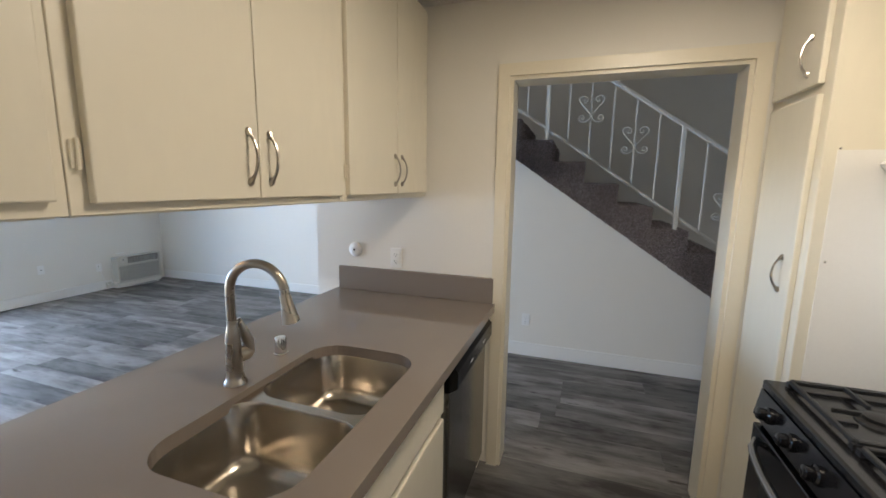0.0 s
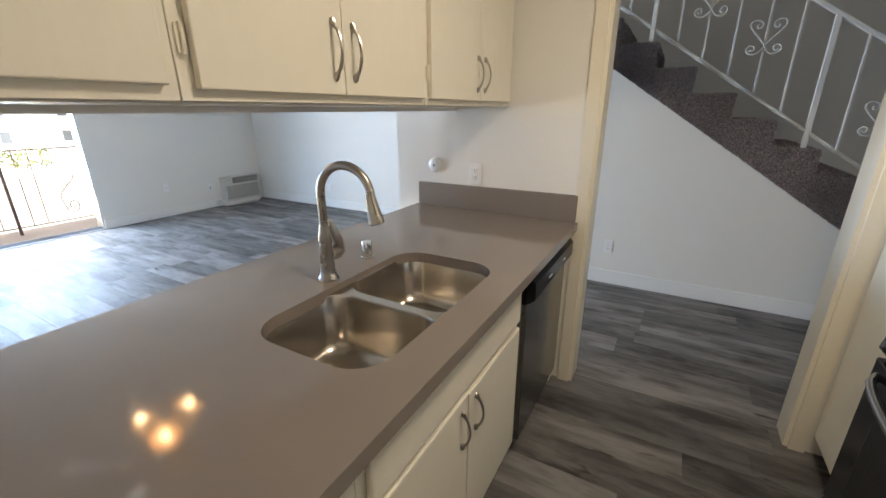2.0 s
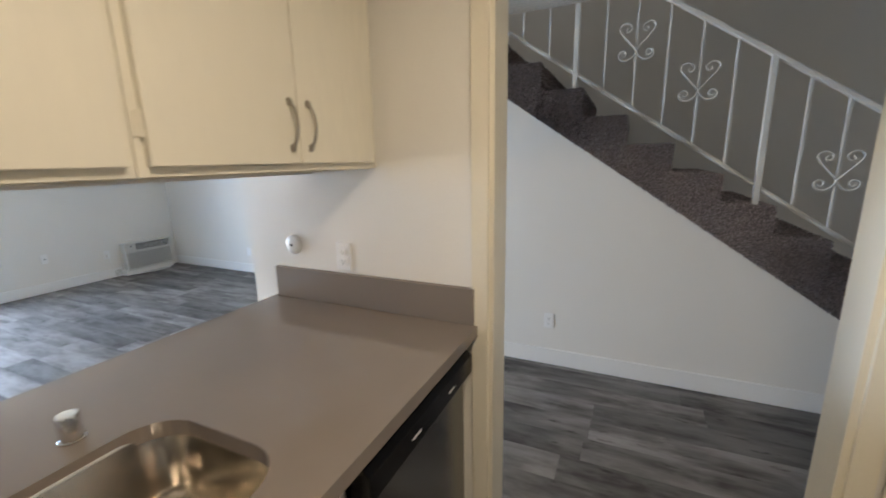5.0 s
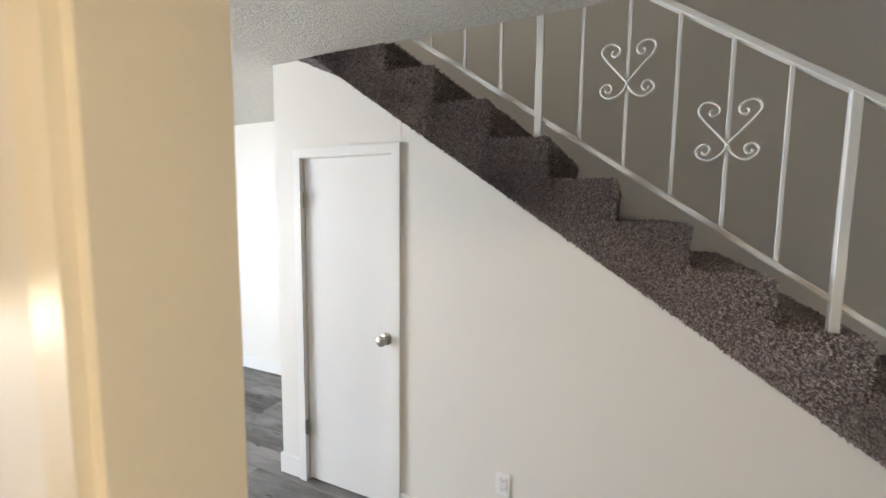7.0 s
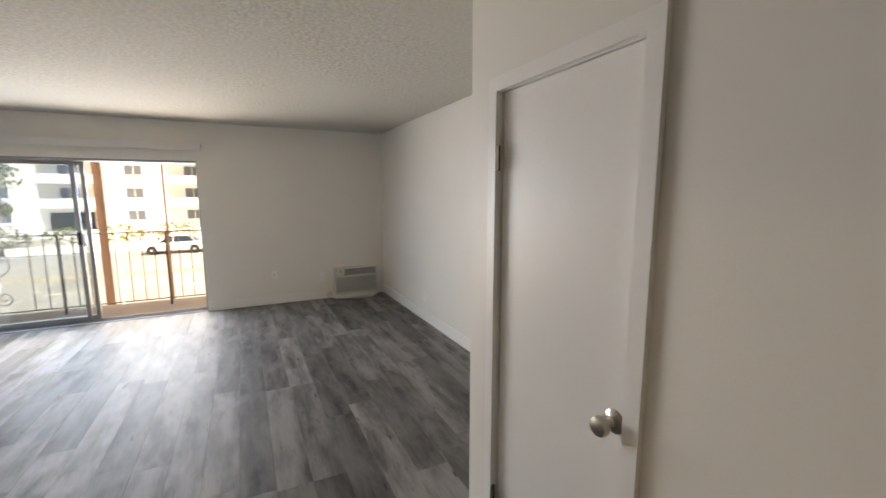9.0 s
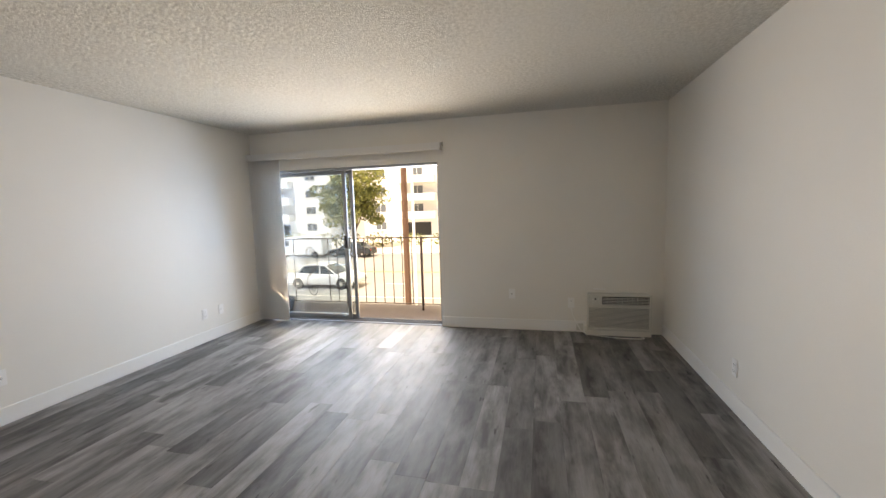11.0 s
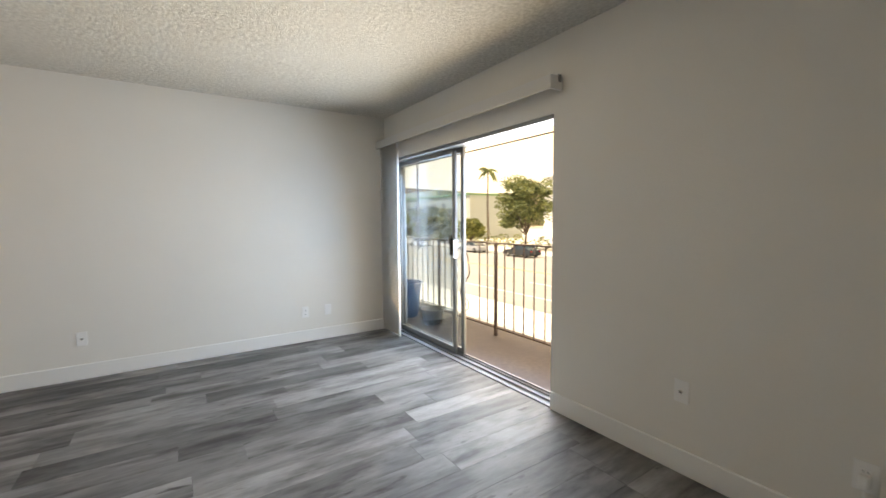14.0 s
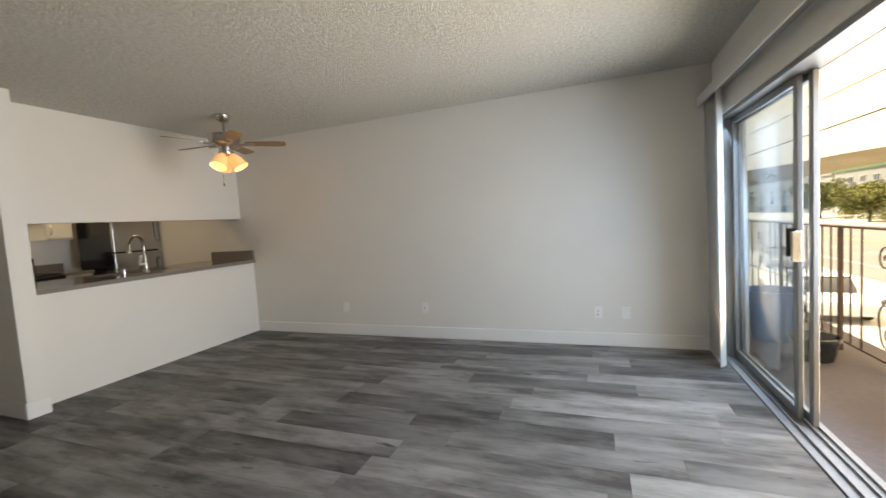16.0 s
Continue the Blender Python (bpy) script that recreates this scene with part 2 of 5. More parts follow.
def prism(bm, pts, axis, a, b):
    """Extrude a polygon of (u, v) along an axis from a to b: 'y' takes (x, z), 'x' takes (y, z), 'z' takes (x, y)."""
    def at(u, v, w):
        return {"y": (u, w, v), "x": (w, u, v), "z": (u, v, w)}[axis]
    lo, hi = [bm.verts.new(at(u, v, a)) for u, v in pts], [bm.verts.new(at(u, v, b)) for u, v in pts]
    n = len(pts)
    f1, f2 = bm.faces.new(lo), bm.faces.new(list(reversed(hi)))
    for i in range(n):
        bm.faces.new((lo[i], hi[i], hi[(i + 1) % n], lo[(i + 1) % n]))
    bmesh.ops.triangulate(bm, faces=[f1, f2])


def lathe(bm, prof, seg=20, m=Matrix()):
    """Turn a profile of (radius, z) about z, then move it by m."""
    rings = []
    for r, z in prof:
        rings.append([bm.verts.new(m @ Vector((r * math.cos(2 * math.pi * i / seg), r * math.sin(2 * math.pi * i / seg), z))) for i in range(seg)])
    for a, b in zip(rings, rings[1:]):
        for i in range(seg):
            bm.faces.new((a[i], a[(i + 1) % seg], b[(i + 1) % seg], b[i]))
    if prof[0][0] > 1e-5:
        bm.faces.new(list(reversed(rings[0])))
    if prof[-1][0] > 1e-5:
        bm.faces.new(rings[-1])


def tube(bm, pts, radius, seg=8, flat=1.0):
    """A round bar along points; radius may be a list; flat squashes it sideways."""
    pts = [Vector(p) for p in pts]
    rads = radius if isinstance(radius, (list, tuple)) else [radius] * len(pts)
    rings, up = [], None
    for i, p in enumerate(pts):
        d = (pts[min(i + 1, len(pts) - 1)] - pts[max(i - 1, 0)]).normalized()
        if up is None:
            up = Vector((0, 0, 1)) if abs(d.z) < 0.9 else Vector((1, 0, 0))
        side = d.cross(up).normalized()
        up = side.cross(d).normalized()
        rings.append([bm.verts.new(p + rads[i] * (math.cos(2 * math.pi * k / seg) * side * flat + math.sin(2 * math.pi * k / seg) * up)) for k in range(seg)])
    for a, b in zip(rings, rings[1:]):
        for k in range(seg):
            bm.faces.new((a[k], a[(k + 1) % seg], b[(k + 1) % seg], b[k]))
    bm.faces.new(list(reversed(rings[0])))
    bm.faces.new(rings[-1])


def mesh_of(name, bm, material, smooth=False):
    me = bpy.data.meshes.new(name)
    bmesh.ops.recalc_face_normals(bm, faces=bm.faces)
    bm.to_mesh(me)
    bm.free()
    me.materials.append(material)
    if smooth:
        for p in me.polygons:
            p.use_smooth = True
        me.set_sharp_from_angle(angle=radians(40))
    return me


def part(name, bm, material, parent, label="", smooth=False):
    ob = new(name, mesh_of(name, bm, material, smooth))
    ob.parent = parent
    if label:
        tagged(ob, label)
    return ob


def thing(name, label, category, at=(0, 0, 0), group="", kind=""):
    ob = new(name)
    ob.location = at
    ob.empty_display_size = 0.1
    return tagged(ob, label, category, group, kind)


def solid(name, bm, material, label, category, group="", kind="", smooth=False):
    return tagged(new(name, mesh_of(name, bm, material, smooth)), label, category, group, kind)


def boxed(*args, **kw):
    bm = bmesh.new()
    box(bm, *args, **kw)
    return bm


def arc(cx, cz, r, a0, a1, n):
    return [(cx + r * math.cos(radians(a0 + (a1 - a0) * i / n)), cz + r * math.sin(radians(a0 + (a1 - a0) * i / n))) for i in range(n + 1)]


def rounded(x0, x1, y0, y1, r, n=6):
    return arc(x1 - r, y1 - r, r, 0, 90, n) + arc(x0 + r, y1 - r, r, 90, 180, n) + arc(x0 + r, y0 + r, r, 180, 270, n) + arc(x1 - r, y0 + r, r, 270, 360, n)


# ---- plan ----
WX, SY, NY, CZ = -5.75, 0.486, 5.45, 2.45      # west, south and north inner faces, ceiling
KY, KT = 2.772, 0.135                          # kitchen's north wall: south face and thickness
EX, HX = 2.06, 3.7                             # kitchen's east wall, hall's east end
HW, UW = -0.61, -0.46                          # living faces of the half wall and of the wall above it
PX = -0.79                                     # west end of the kitchen's north wall
TY = 4.358                                     # stair wall
TE = -1.108                                    # stair wall's west end
CT = 0.94                                      # countertop
DX0, DX1, DZ = 0.355, 1.357, 2.085             # kitchen doorway
SL0, SL1, SLZ = 0.62, 3.008, 1.968             # sliding door's opening


def wall(name, boxes, material, label, category="wall"):
    bm = bmesh.new()
    for b in boxes:
        box(bm, *b)
    return solid(name, bm, material, label, category, kind="structure")


wall("wall_west", [(WX - 0.2, WX, SY - 0.12, SL0, 0, CZ), (WX - 0.2, WX, SL1, NY + 0.12, 0, CZ), (WX - 0.2, WX, SL0, SL1, SLZ, CZ)], WALL, "white painted wall around the sliding balcony door")
wall("wall_south", [(WX, EX + 0.12, SY - 0.12, SY, 0, CZ)], WALL, "long white painted living room wall")
wall("wall_north", [(WX, HX + 0.12, NY, NY + 0.12, 0, 5.0)], WALL, "white painted wall behind stairs and living room")
wall("wall_kitchen_north", [(PX, DX0, KY, KY + KT, 0, CZ), (DX1, HX, KY, KY + KT, 0, CZ), (DX0, DX1, KY, KY + KT, DZ, CZ)], WALL, "white wall with the cased kitchen doorway")
wall("wall_kitchen_east", [(EX, EX + 0.12, SY, KY, 0, CZ)], WALL, "white kitchen wall behind the range")
wall("wall_half", [(HW, HW + 0.1, SY, KY, 0, CT - 0.041)], WALL, "white half wall under the kitchen counter")
wall("wall_above_counter", [(UW, UW + 0.07, SY, KY, 1.476, CZ)], WALL, "white wall over the kitchen pass-through")
wall("wall_hall_east", [(HX, HX + 0.12, KY, NY, 0, 5.0)], WALL, "white wall closing the hall")
wall("wall_stair_end", [(TE, TE + 0.1, TY + 0.1, NY, 0, CZ), (TE - 0.1, TE, TY, NY, CZ + 0.26, 5.0)], WALL, "white end wall of the stair enclosure")
# unseen wall and ceiling added above, closing the stairwell to darken it
wall("wall_stairwell_upper", [(TE, HX, TY, TY + 0.1, CZ + 0.26, 5.0)], WALL, "unseen upper wall added to keep the stairwell dark")
wall("ceiling_stairwell", [(TE - 0.1, HX + 0.12, TY, NY + 0.12, 5.0, 5.12)], WALL, "unseen white ceiling added to close the stairwell", "ceiling")

# stair wall: its top follows the carpeted stringer; the closet's opening goes through it
RISE, RUN, NX9, SLOPE = 0.1812, 0.2695, 0.997, 0.685


def nose(n):
    return NX9 + RUN * (9 - n), RISE * n - 0.045


def under(x):
    """Height of the carpet's lower edge at x."""
    return 1.22 + (NX9 - x) * SLOPE


CD0, CD1, CDZ = -0.908, -0.308, 1.92
x_top = NX9 - (CZ - 1.22) / SLOPE
bm = bmesh.new()
prism(bm, [(TE, 0), (CD0, 0), (CD0, CDZ), (CD0, CZ), (TE, CZ)], "y", TY, TY + 0.1)
prism(bm, [(CD0, CDZ), (CD1, CDZ), (CD1, under(CD1)), (x_top, CZ), (CD0, CZ)], "y", TY, TY + 0.1)
x_low = NX9 + 1.22 / SLOPE
prism(bm, [(CD1, 0), (x_low, 0), (CD1, under(CD1))], "y", TY, TY + 0.1)
solid("wall_stair", bm, WALL, "white wall under the sloping carpeted stair", "wall", kind="structure")

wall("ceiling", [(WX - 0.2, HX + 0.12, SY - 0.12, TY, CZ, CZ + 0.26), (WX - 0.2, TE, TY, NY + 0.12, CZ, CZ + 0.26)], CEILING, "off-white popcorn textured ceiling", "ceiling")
# unseen building mass added above, so that the balcony lies in its shade
wall("facade_upper", [(WX - 0.2, WX, -6, 12, CZ + 0.26, 5.4), (WX - 0.2, 9, -6, 12, 5.4, 5.5), (WX - 0.2, WX, -6, SY - 0.12, -3.1, CZ + 0.26), (WX - 0.2, WX, NY + 0.12, 12, -3.1, CZ + 0.26)], WALL, "unseen outer house wall added to shade the balcony", "facade")


# ---- baseboards and casings ----
def base_run(name, boxes):
    bm = bmesh.new()
    for b in boxes:
        box(bm, *b, bevel=0.004)
    return solid(name, bm, TRIM, "white painted flat baseboard", "baseboard", kind="structure")


B, BT = 0.125, 0.014
base_run("baseboard", [(WX, HW - 0.02, SY, SY + BT, 0, B)])
base_run("baseboard", [(WX, WX + BT, SL1 + 0.002, 4.66, 0, B), (WX, WX + BT, SY + BT, SL0 - 0.03, 0, B)])
base_run("baseboard", [(WX + BT, TE, NY - BT, NY, 0, B)])
base_run("baseboard", [(TE - BT, CD0 - 0.05, TY - BT, TY, 0, B), (TE - BT, TE, TY, NY - BT, 0, B)])
base_run("baseboard", [(CD1 + 0.05, 3.0, TY - BT, TY, 0, B)])
base_run("baseboard", [(PX - BT, PX, KY - 0.0, KY + KT + BT, 0, B), (PX, DX0 - 0.06, KY + KT, KY + KT + BT, 0, B), (DX1 + 0.06, HX, KY + KT, KY + KT + BT, 0, B)])


def casing(name, x0, x1, z, y, out, material, label, w=0.057, t=0.018):
    """A mitred door casing round an opening on a wall that faces out (-1: south, 1: north)."""
    bm = bmesh.new()
    ya, yb = sorted((y, y + out * t))
    for pts in ([(x0 - w, 0), (x0, 0), (x0, z), (x0 - w, z + w)], [(x1, 0), (x1 + w, 0), (x1 + w, z + w), (x1, z)], [(x0 - w, z + w), (x0, z), (x1, z), (x1 + w, z + w)]):
        prism(bm, pts, "y", ya, yb)
    return solid(name, bm, material, label, "door casing", kind="structure")


casing("trim_kitchen_doorway", DX0, DX1, DZ, KY, -1, CREAM, "cream glossy casing of the kitchen doorway")
casing("trim_kitchen_doorway_hall", DX0 - 0.02, DX1 + 0.01, DZ, KY + KT, 1, CREAM, "cream casing on the doorway's hall side", t=0.01)
bm = bmesh.new()
box(bm, DX0 - 0.001, DX0 + 0.018, KY - 0.004, KY + KT + 0.004, 0, DZ)
box(bm, DX1 - 0.018, DX1 + 0.001, KY - 0.004, KY + KT + 0.004, 0, DZ)
box(bm, DX0 + 0.018, DX1 - 0.018, KY - 0.004, KY + KT + 0.004, DZ - 0.018, DZ + 0.001)
solid("trim_doorway_jamb", bm, CREAM, "cream painted door jamb lining", "door jamb", kind="structure")
casing("trim_closet", CD0, CD1, CDZ, TY, -1, TRIM, "white mitred casing of the closet door", w=0.048)


# ---- kitchen: counter, sink, faucet ----
CX0, CX1 = -0.648, 0.318
SX0, SX1, SK0, SK1 = -0.206, 0.2, 1.244, 1.992   # sink cutout


def holed_slab(bm, outer, hole, z0, z1):
    """A slab with a rounded hole: outer is x0, x1, y0, y1; hole a loop of points, starting at its +x side."""
    x0, x1, y0, y1 = outer
    n = len(hole)
    cx, cy = sum(p[0] for p in hole) / n, sum(p[1] for p in hole) / n

    def edge(px, py):
        dx, dy = px - cx, py - cy
        k = min((((x1 if dx > 0 else x0) - cx) / dx) if abs(dx) > 1e-9 else 1e9, (((y1 if dy > 0 else y0) - cy) / dy) if abs(dy) > 1e-9 else 1e9)
        return cx + dx * k, cy + dy * k
    corners = [(x1, y1), (x0, y1), (x0, y0), (x1, y0)]
    pts = sorted([(math.atan2(p[1] - cy, p[0] - cx), p, edge(*p)) for p in hole], key=lambda a: a[0])
    for c in corners:
        ang = math.atan2(c[1] - cy, c[0] - cx)
        near = min(range(len(pts)), key=lambda i: abs(pts[i][0] - ang))
        pts[near] = (pts[near][0], pts[near][1], c)
    up = [(bm.verts.new((*p, z1)), bm.verts.new((*e, z1)), bm.verts.new((*p, z0)), bm.verts.new((*e, z0))) for _, p, e in pts]
    for i in range(n):
        a, b = up[i], up[(i + 1) % n]
        bm.faces.new((a[0], a[1], b[1], b[0]))
        bm.faces.new((a[2], b[2], b[3], a[3]))
        bm.faces.new((a[0], b[0], b[2], a[2]))
        bm.faces.new((a[1], a[3], b[3], b[1]))


counter = thing("countertop", "taupe quartz countertop with square edges on the half wall", "countertop", (0, 0, 0))
bm = bmesh.new()
holed_slab(bm, (CX0, CX1, SY, KY), rounded(SX0, SX1, SK0, SK1, 0.105, 8), CT - 0.04, CT)
part("slab", bm, QUARTZ, counter)
part("backsplash", boxed(CX0 + 0.018, CX1 - 0.012, KY - 0.022, KY, CT, 1.076, bevel=0.002), QUARTZ, counter)
part("backsplash", boxed(CX0 + 0.012, 0.1, SY, SY + 0.022, CT, 1.06, bevel=0.002), QUARTZ, counter)

sink = thing("kitchen_sink", "double-bowl undermount brushed stainless steel sink", "sink", (0, 1.58, CT))


def bowl(bm, x0, x1, y0, y1, zt, zb, r):
    """A pressed bowl: rounded walls that taper a little to a rounded bottom with a drain hole."""
    rings = []
    for ins, z, rr in ((0, zt, r), (0.004, zt - 0.01, r), (0.014, zb + 0.05, r * 0.95), (0.022, zb + 0.022, r * 0.9), (0.045, zb + 0.005, r * 0.75), (0.075, zb, r * 0.6)):
        rings.append([bm.verts.new((px, py, z)) for px, py in rounded(x0 + ins, x1 - ins, y0 + ins, y1 - ins, rr, 6)])
    cx, cy = (x0 + x1) / 2, (y0 + y1) / 2
    n = len(rings[0])
    rings.append([bm.verts.new((cx + 0.045 * math.cos(radians(90 * (i // 7) + 15 * (i % 7) * 0.98)), cy + 0.045 * math.sin(radians(90 * (i // 7) + 15 * (i % 7) * 0.98)), zb - 0.004)) for i in range(n)])
    for a, b in zip(rings, rings[1:]):
        for i in range(n):
            bm.faces.new((a[i], b[i], b[(i + 1) % n], a[(i + 1) % n]))


ZT = CT - 0.022
SMID = 1.597
for y0, y1, name in ((SK0 - 0.012, SMID - 0.014, "bowl"), (SMID + 0.014, SK1 + 0.012, "bowl")):
    bm = bmesh.new()
    bowl(bm, SX0 - 0.012 + (0.012 if y0 > 1.59 else 0), SX1 + 0.012, y0, y1, ZT, CT - 0.215, 0.085)
    ob = part(name, bm, STEEL, None, "brushed stainless steel bowl", smooth=True)
    ob.parent = sink
    ob.matrix_parent_inverse = sink.matrix_basis.inverted()
    bm = bmesh.new()
    cy = (y0 + y1) / 2
    lathe(bm, [(0.046, 0.004), (0.04, 0.006), (0.034, 0.0), (0.03, -0.02), (0.0, -0.022)], 20, Matrix.Translation((0.002, cy, CT - 0.219)))
    d = part("drain", bm, CHROME, None, "chrome basket drain", smooth=True)
    d.parent = sink
    d.matrix_parent_inverse = sink.matrix_basis.inverted()
bm = bmesh.new()
ra = 0.085
bx0, bx1, by1, by2 = SX0 - 0.012, SX1 + 0.012, SMID - 0.014, SMID + 0.014
web = list(reversed(arc(bx0 + ra, by1 - ra, ra, 90, 180, 6))) + list(reversed(arc(bx1 - ra, by1 - ra, ra, 0, 90, 6)))
web += list(reversed(arc(bx1 - ra, by2 + ra, ra, 270, 360, 6))) + list(reversed(arc(bx0 + ra + 0.012, by2 + ra, ra, 180, 270, 6)))
prism(bm, web, "z", ZT - 0.004, ZT + 0.0002)
d = part("divider", bm, STEEL, None)
d.parent = sink
d.matrix_parent_inverse = sink.matrix_basis.inverted()
bm = bmesh.new()
lip = rounded(SX0 - 0.02, SX1 + 0.02, SK0 - 0.02, SK1 + 0.02, 0.11, 8)
inn = rounded(SX0 - 0.011, SX1 + 0.011, SK0 - 0.011, SK1 + 0.011, 0.1, 8)
va, vb = [bm.verts.new((*p, ZT + 0.0005)) for p in lip], [bm.verts.new((*p, ZT + 0.0005)) for p in inn]
for i in range(len(va)):
    bm.faces.new((va[i], va[(i + 1) % len(va)], vb[(i + 1) % len(va)], vb[i]))
d = part("rim", bm, STEEL, None)
d.parent = sink
d.matrix_parent_inverse = sink.matrix_basis.inverted()

FX, FY = -0.267, 1.614
faucet = thing("kitchen_faucet", "brushed nickel gooseneck pull-down kitchen faucet", "faucet", (FX, FY, CT))
bm = bmesh.new()
lathe(bm, [(0.034, 0), (0.034, 0.006), (0.029, 0.012), (0.025, 0.03), (0.0235, 0.07), (0.0225, 0.11), (0.0215, 0.15), (0.018, 0.17), (0.0145, 0.19)], 24)
part("body", bm, NICKEL, faucet, smooth=True)
bm = bmesh.new()
R = 0.092
pts = [(0, 0, 0.185), (0, 0, 0.22), (0, 0, 0.28)] + [(R - R * math.cos(radians(a)), 0, 0.292 + R * math.sin(radians(a))) for a in range(10, 179, 12)]
tube(bm, pts, 0.0138, 14)
part("spout", bm, NICKEL, faucet, smooth=True)
bm = bmesh.new()
m = Matrix.Translation((2 * R, 0, 0.286)) @ Matrix.Rotation(radians(-12), 4, "Y")
lathe(bm, [(0.015, 0.012), (0.0165, 0.0), (0.018, -0.02), (0.0245, -0.066), (0.0255, -0.074), (0.021, -0.077), (0.0, -0.075)], 20, m)
part("spray_head", bm, NICKEL, faucet, smooth=True)
bm = bmesh.new()
tube(bm, [(0, 0.012, 0.085), (0.008, 0.045, 0.085), (0.012, 0.062, 0.09)], [0.026, 0.026, 0.02], 14)
tube(bm, [(0.01, 0.052, 0.085), (0.014, 0.05, 0.12), (0.006, 0.036, 0.17), (0.0, 0.03, 0.2)], [0.022, 0.019, 0.013, 0.008], 12)
part("lever_handle", bm, NICKEL, faucet, smooth=True)
faucet.rotation_euler = (0, 0, radians(8))

bm = bmesh.new()
lathe(bm, [(0.024, 0), (0.024, 0.004), (0.021, 0.006), (0.021, 0.058), (0.019, 0.063), (0, 0.064)], 20, Matrix.Translation((-0.29, 1.845, CT)))
for k in range(3):
    box(bm, -0.2695, -0.2685, 1.839 + k * 0.005, 1.8415 + k * 0.005, CT + 0.035, CT + 0.05)
solid("air_gap_cap", bm, CHROME, "chrome dishwasher air gap cap beside the faucet", "air gap", smooth=True)


# ---- cabinet handles, doors ----
def pull(parent, x, y, z, length=0.128, out=(1, 0), vertical=True):
    """An arched pull with spread feet; out is the way it stands off (x, y)."""
    bm = bmesh.new()
    ox, oy = out
    pts, rad = [], []
    for i in range(13):
        u = i / 12
        h = 0.004 + 0.024 * math.sin(math.pi * min(1, max(0, (u - 0.06) / 0.88))) ** 0.6
        s = (u - 0.5) * length
        pts.append((x + ox * h, y + oy * h, z + s))
        rad.append(0.0072 if i in (0, 12) else 0.0052 if i in (1, 11) else 0.004)
    tube(bm, pts, rad, 8)
    for s in (-1, 1):
        m = Matrix.Translation((x + ox * 0.002, y + oy * 0.002, z + s * length * 0.47))
        lathe(bm, [(0.0, -0.012), (0.006, -0.008), (0.008, 0), (0.006, 0.008), (0, 0.012)], 8, m)
    return part("handle", bm, NICKEL, parent, "brushed nickel arched pull", smooth=True)


def hinge(parent, x, y, z):
    bm = bmesh.new()
    box(bm, x, x + 0.004, y - 0.009, y + 0.009, z - 0.024, z + 0.024, bevel=0.001)
    tube(bm, [(x + 0.006, y, z - 0.026), (x + 0.006, y, z + 0.026)], 0.004, 8)
    return part("hinge", bm, CREAM, parent, "small cream painted hinge")


# wall cabinets over the counter
FXW, ZC0 = -0.085, 1.497
for y0, y1, doors, hy in ((SY, 1.136, ((SY + 0.02, 0.79), (0.80, 1.114)), (0.765, 0.825)), (1.138, 1.956, ((1.166, 1.546), (1.549, 1.936)), (1.512, 1.583)), (1.958, KY, ((1.976, 2.376), (2.38, 2.735)), (2.345, 2.415))):
    cab = thing("wall_cabinet", "cream painted flat-door wall cabinet over the counter", "cabinet", (0, 0, 0), "wall cabinets over the counter")
    bm = bmesh.new()
    box(bm, UW + 0.072, FXW, y0, y1, ZC0, 2.43, bevel=0.0015)
    part("body", bm, CABINET, cab)
    bm = bmesh.new()
    box(bm, UW + 0.072, FXW - 0.02, y0 + 0.01, y1 - 0.01, ZC0 - 0.004, ZC0 - 0.001)
    part("bottom_panel", bm, CABINET, cab)
    for (a, b), h in zip(doors, hy):
        dr = part("door", boxed(FXW + 0.0005, FXW + 0.019, a, b, 1.518 if y0 > 1 else 1.523, 2.40, bevel=0.003, seg=2), CABINET, cab)
        pull(dr, FXW + 0.019, h, 1.62)
    if y0 > 1:
        hinge(cab, FXW + 0.001, y0 + 0.016, 1.60)
        hinge(cab, FXW + 0.001, y0 + 0.016, 2.25)

# base cabinets under the counter
BX = 0.255
sinkcab = thing("sink_base_cabinet", "cream painted sink cabinet with a false drawer front", "cabinet", (0, 0, 0))
bm = bmesh.new()
box(bm, BX - 0.02, BX, 1.13, 2.072, 0.1, CT - 0.041)
box(bm, HW + 0.1, BX - 0.02, 1.13, 1.15, 0.1, CT - 0.041)
box(bm, HW + 0.1, BX - 0.02, 2.05, 2.072, 0.1, CT - 0.041)
part("body", bm, CABINET, sinkcab)
part("toe_kick", boxed(BX - 0.09, BX - 0.07, 1.13, 2.072, 0, 0.1), TOE_SHADE, sinkcab)
# dark strip laid on the frame in place of a shaded open gap
part("gap", boxed(BX + 0.0003, BX + 0.0008, 1.62, 2.044, 0.672, 0.709), DARK, sinkcab, "dark strip for the shade of a gap above the door")
part("false_front", boxed(BX + 0.0005, BX + 0.02, 1.156, 2.048, 0.71, 0.872, bevel=0.006, seg=2), CABINET, sinkcab)
for a, b, h in ((1.166, 1.594, 1.552), (1.600, 2.048, 1.645)):
    dr = part("door", boxed(0, 0.02, a - 1.6, b - 1.6, 0.125, 0.693 if a < 1.5 else 0.684, bevel=0.005, seg=2), CABINET, sinkcab)
    dr.location = (BX + 0.0005, 1.6, 0)
    pull(dr, 0.02, h - 1.6, 0.59)
drawcab = thing("drawer_base_cabinet", "cream painted drawer cabinet with scraped drawer edge", "cabinet", (0, 0, 0))
bm = bmesh.new()
box(bm, HW + 0.1, BX, SY, 1.128, 0.1, CT - 0.041)
part("body", bm, CABINET, drawcab)
part("toe_kick", boxed(BX - 0.09, BX - 0.07, SY, 1.128, 0, 0.1), TOE_SHADE, drawcab)
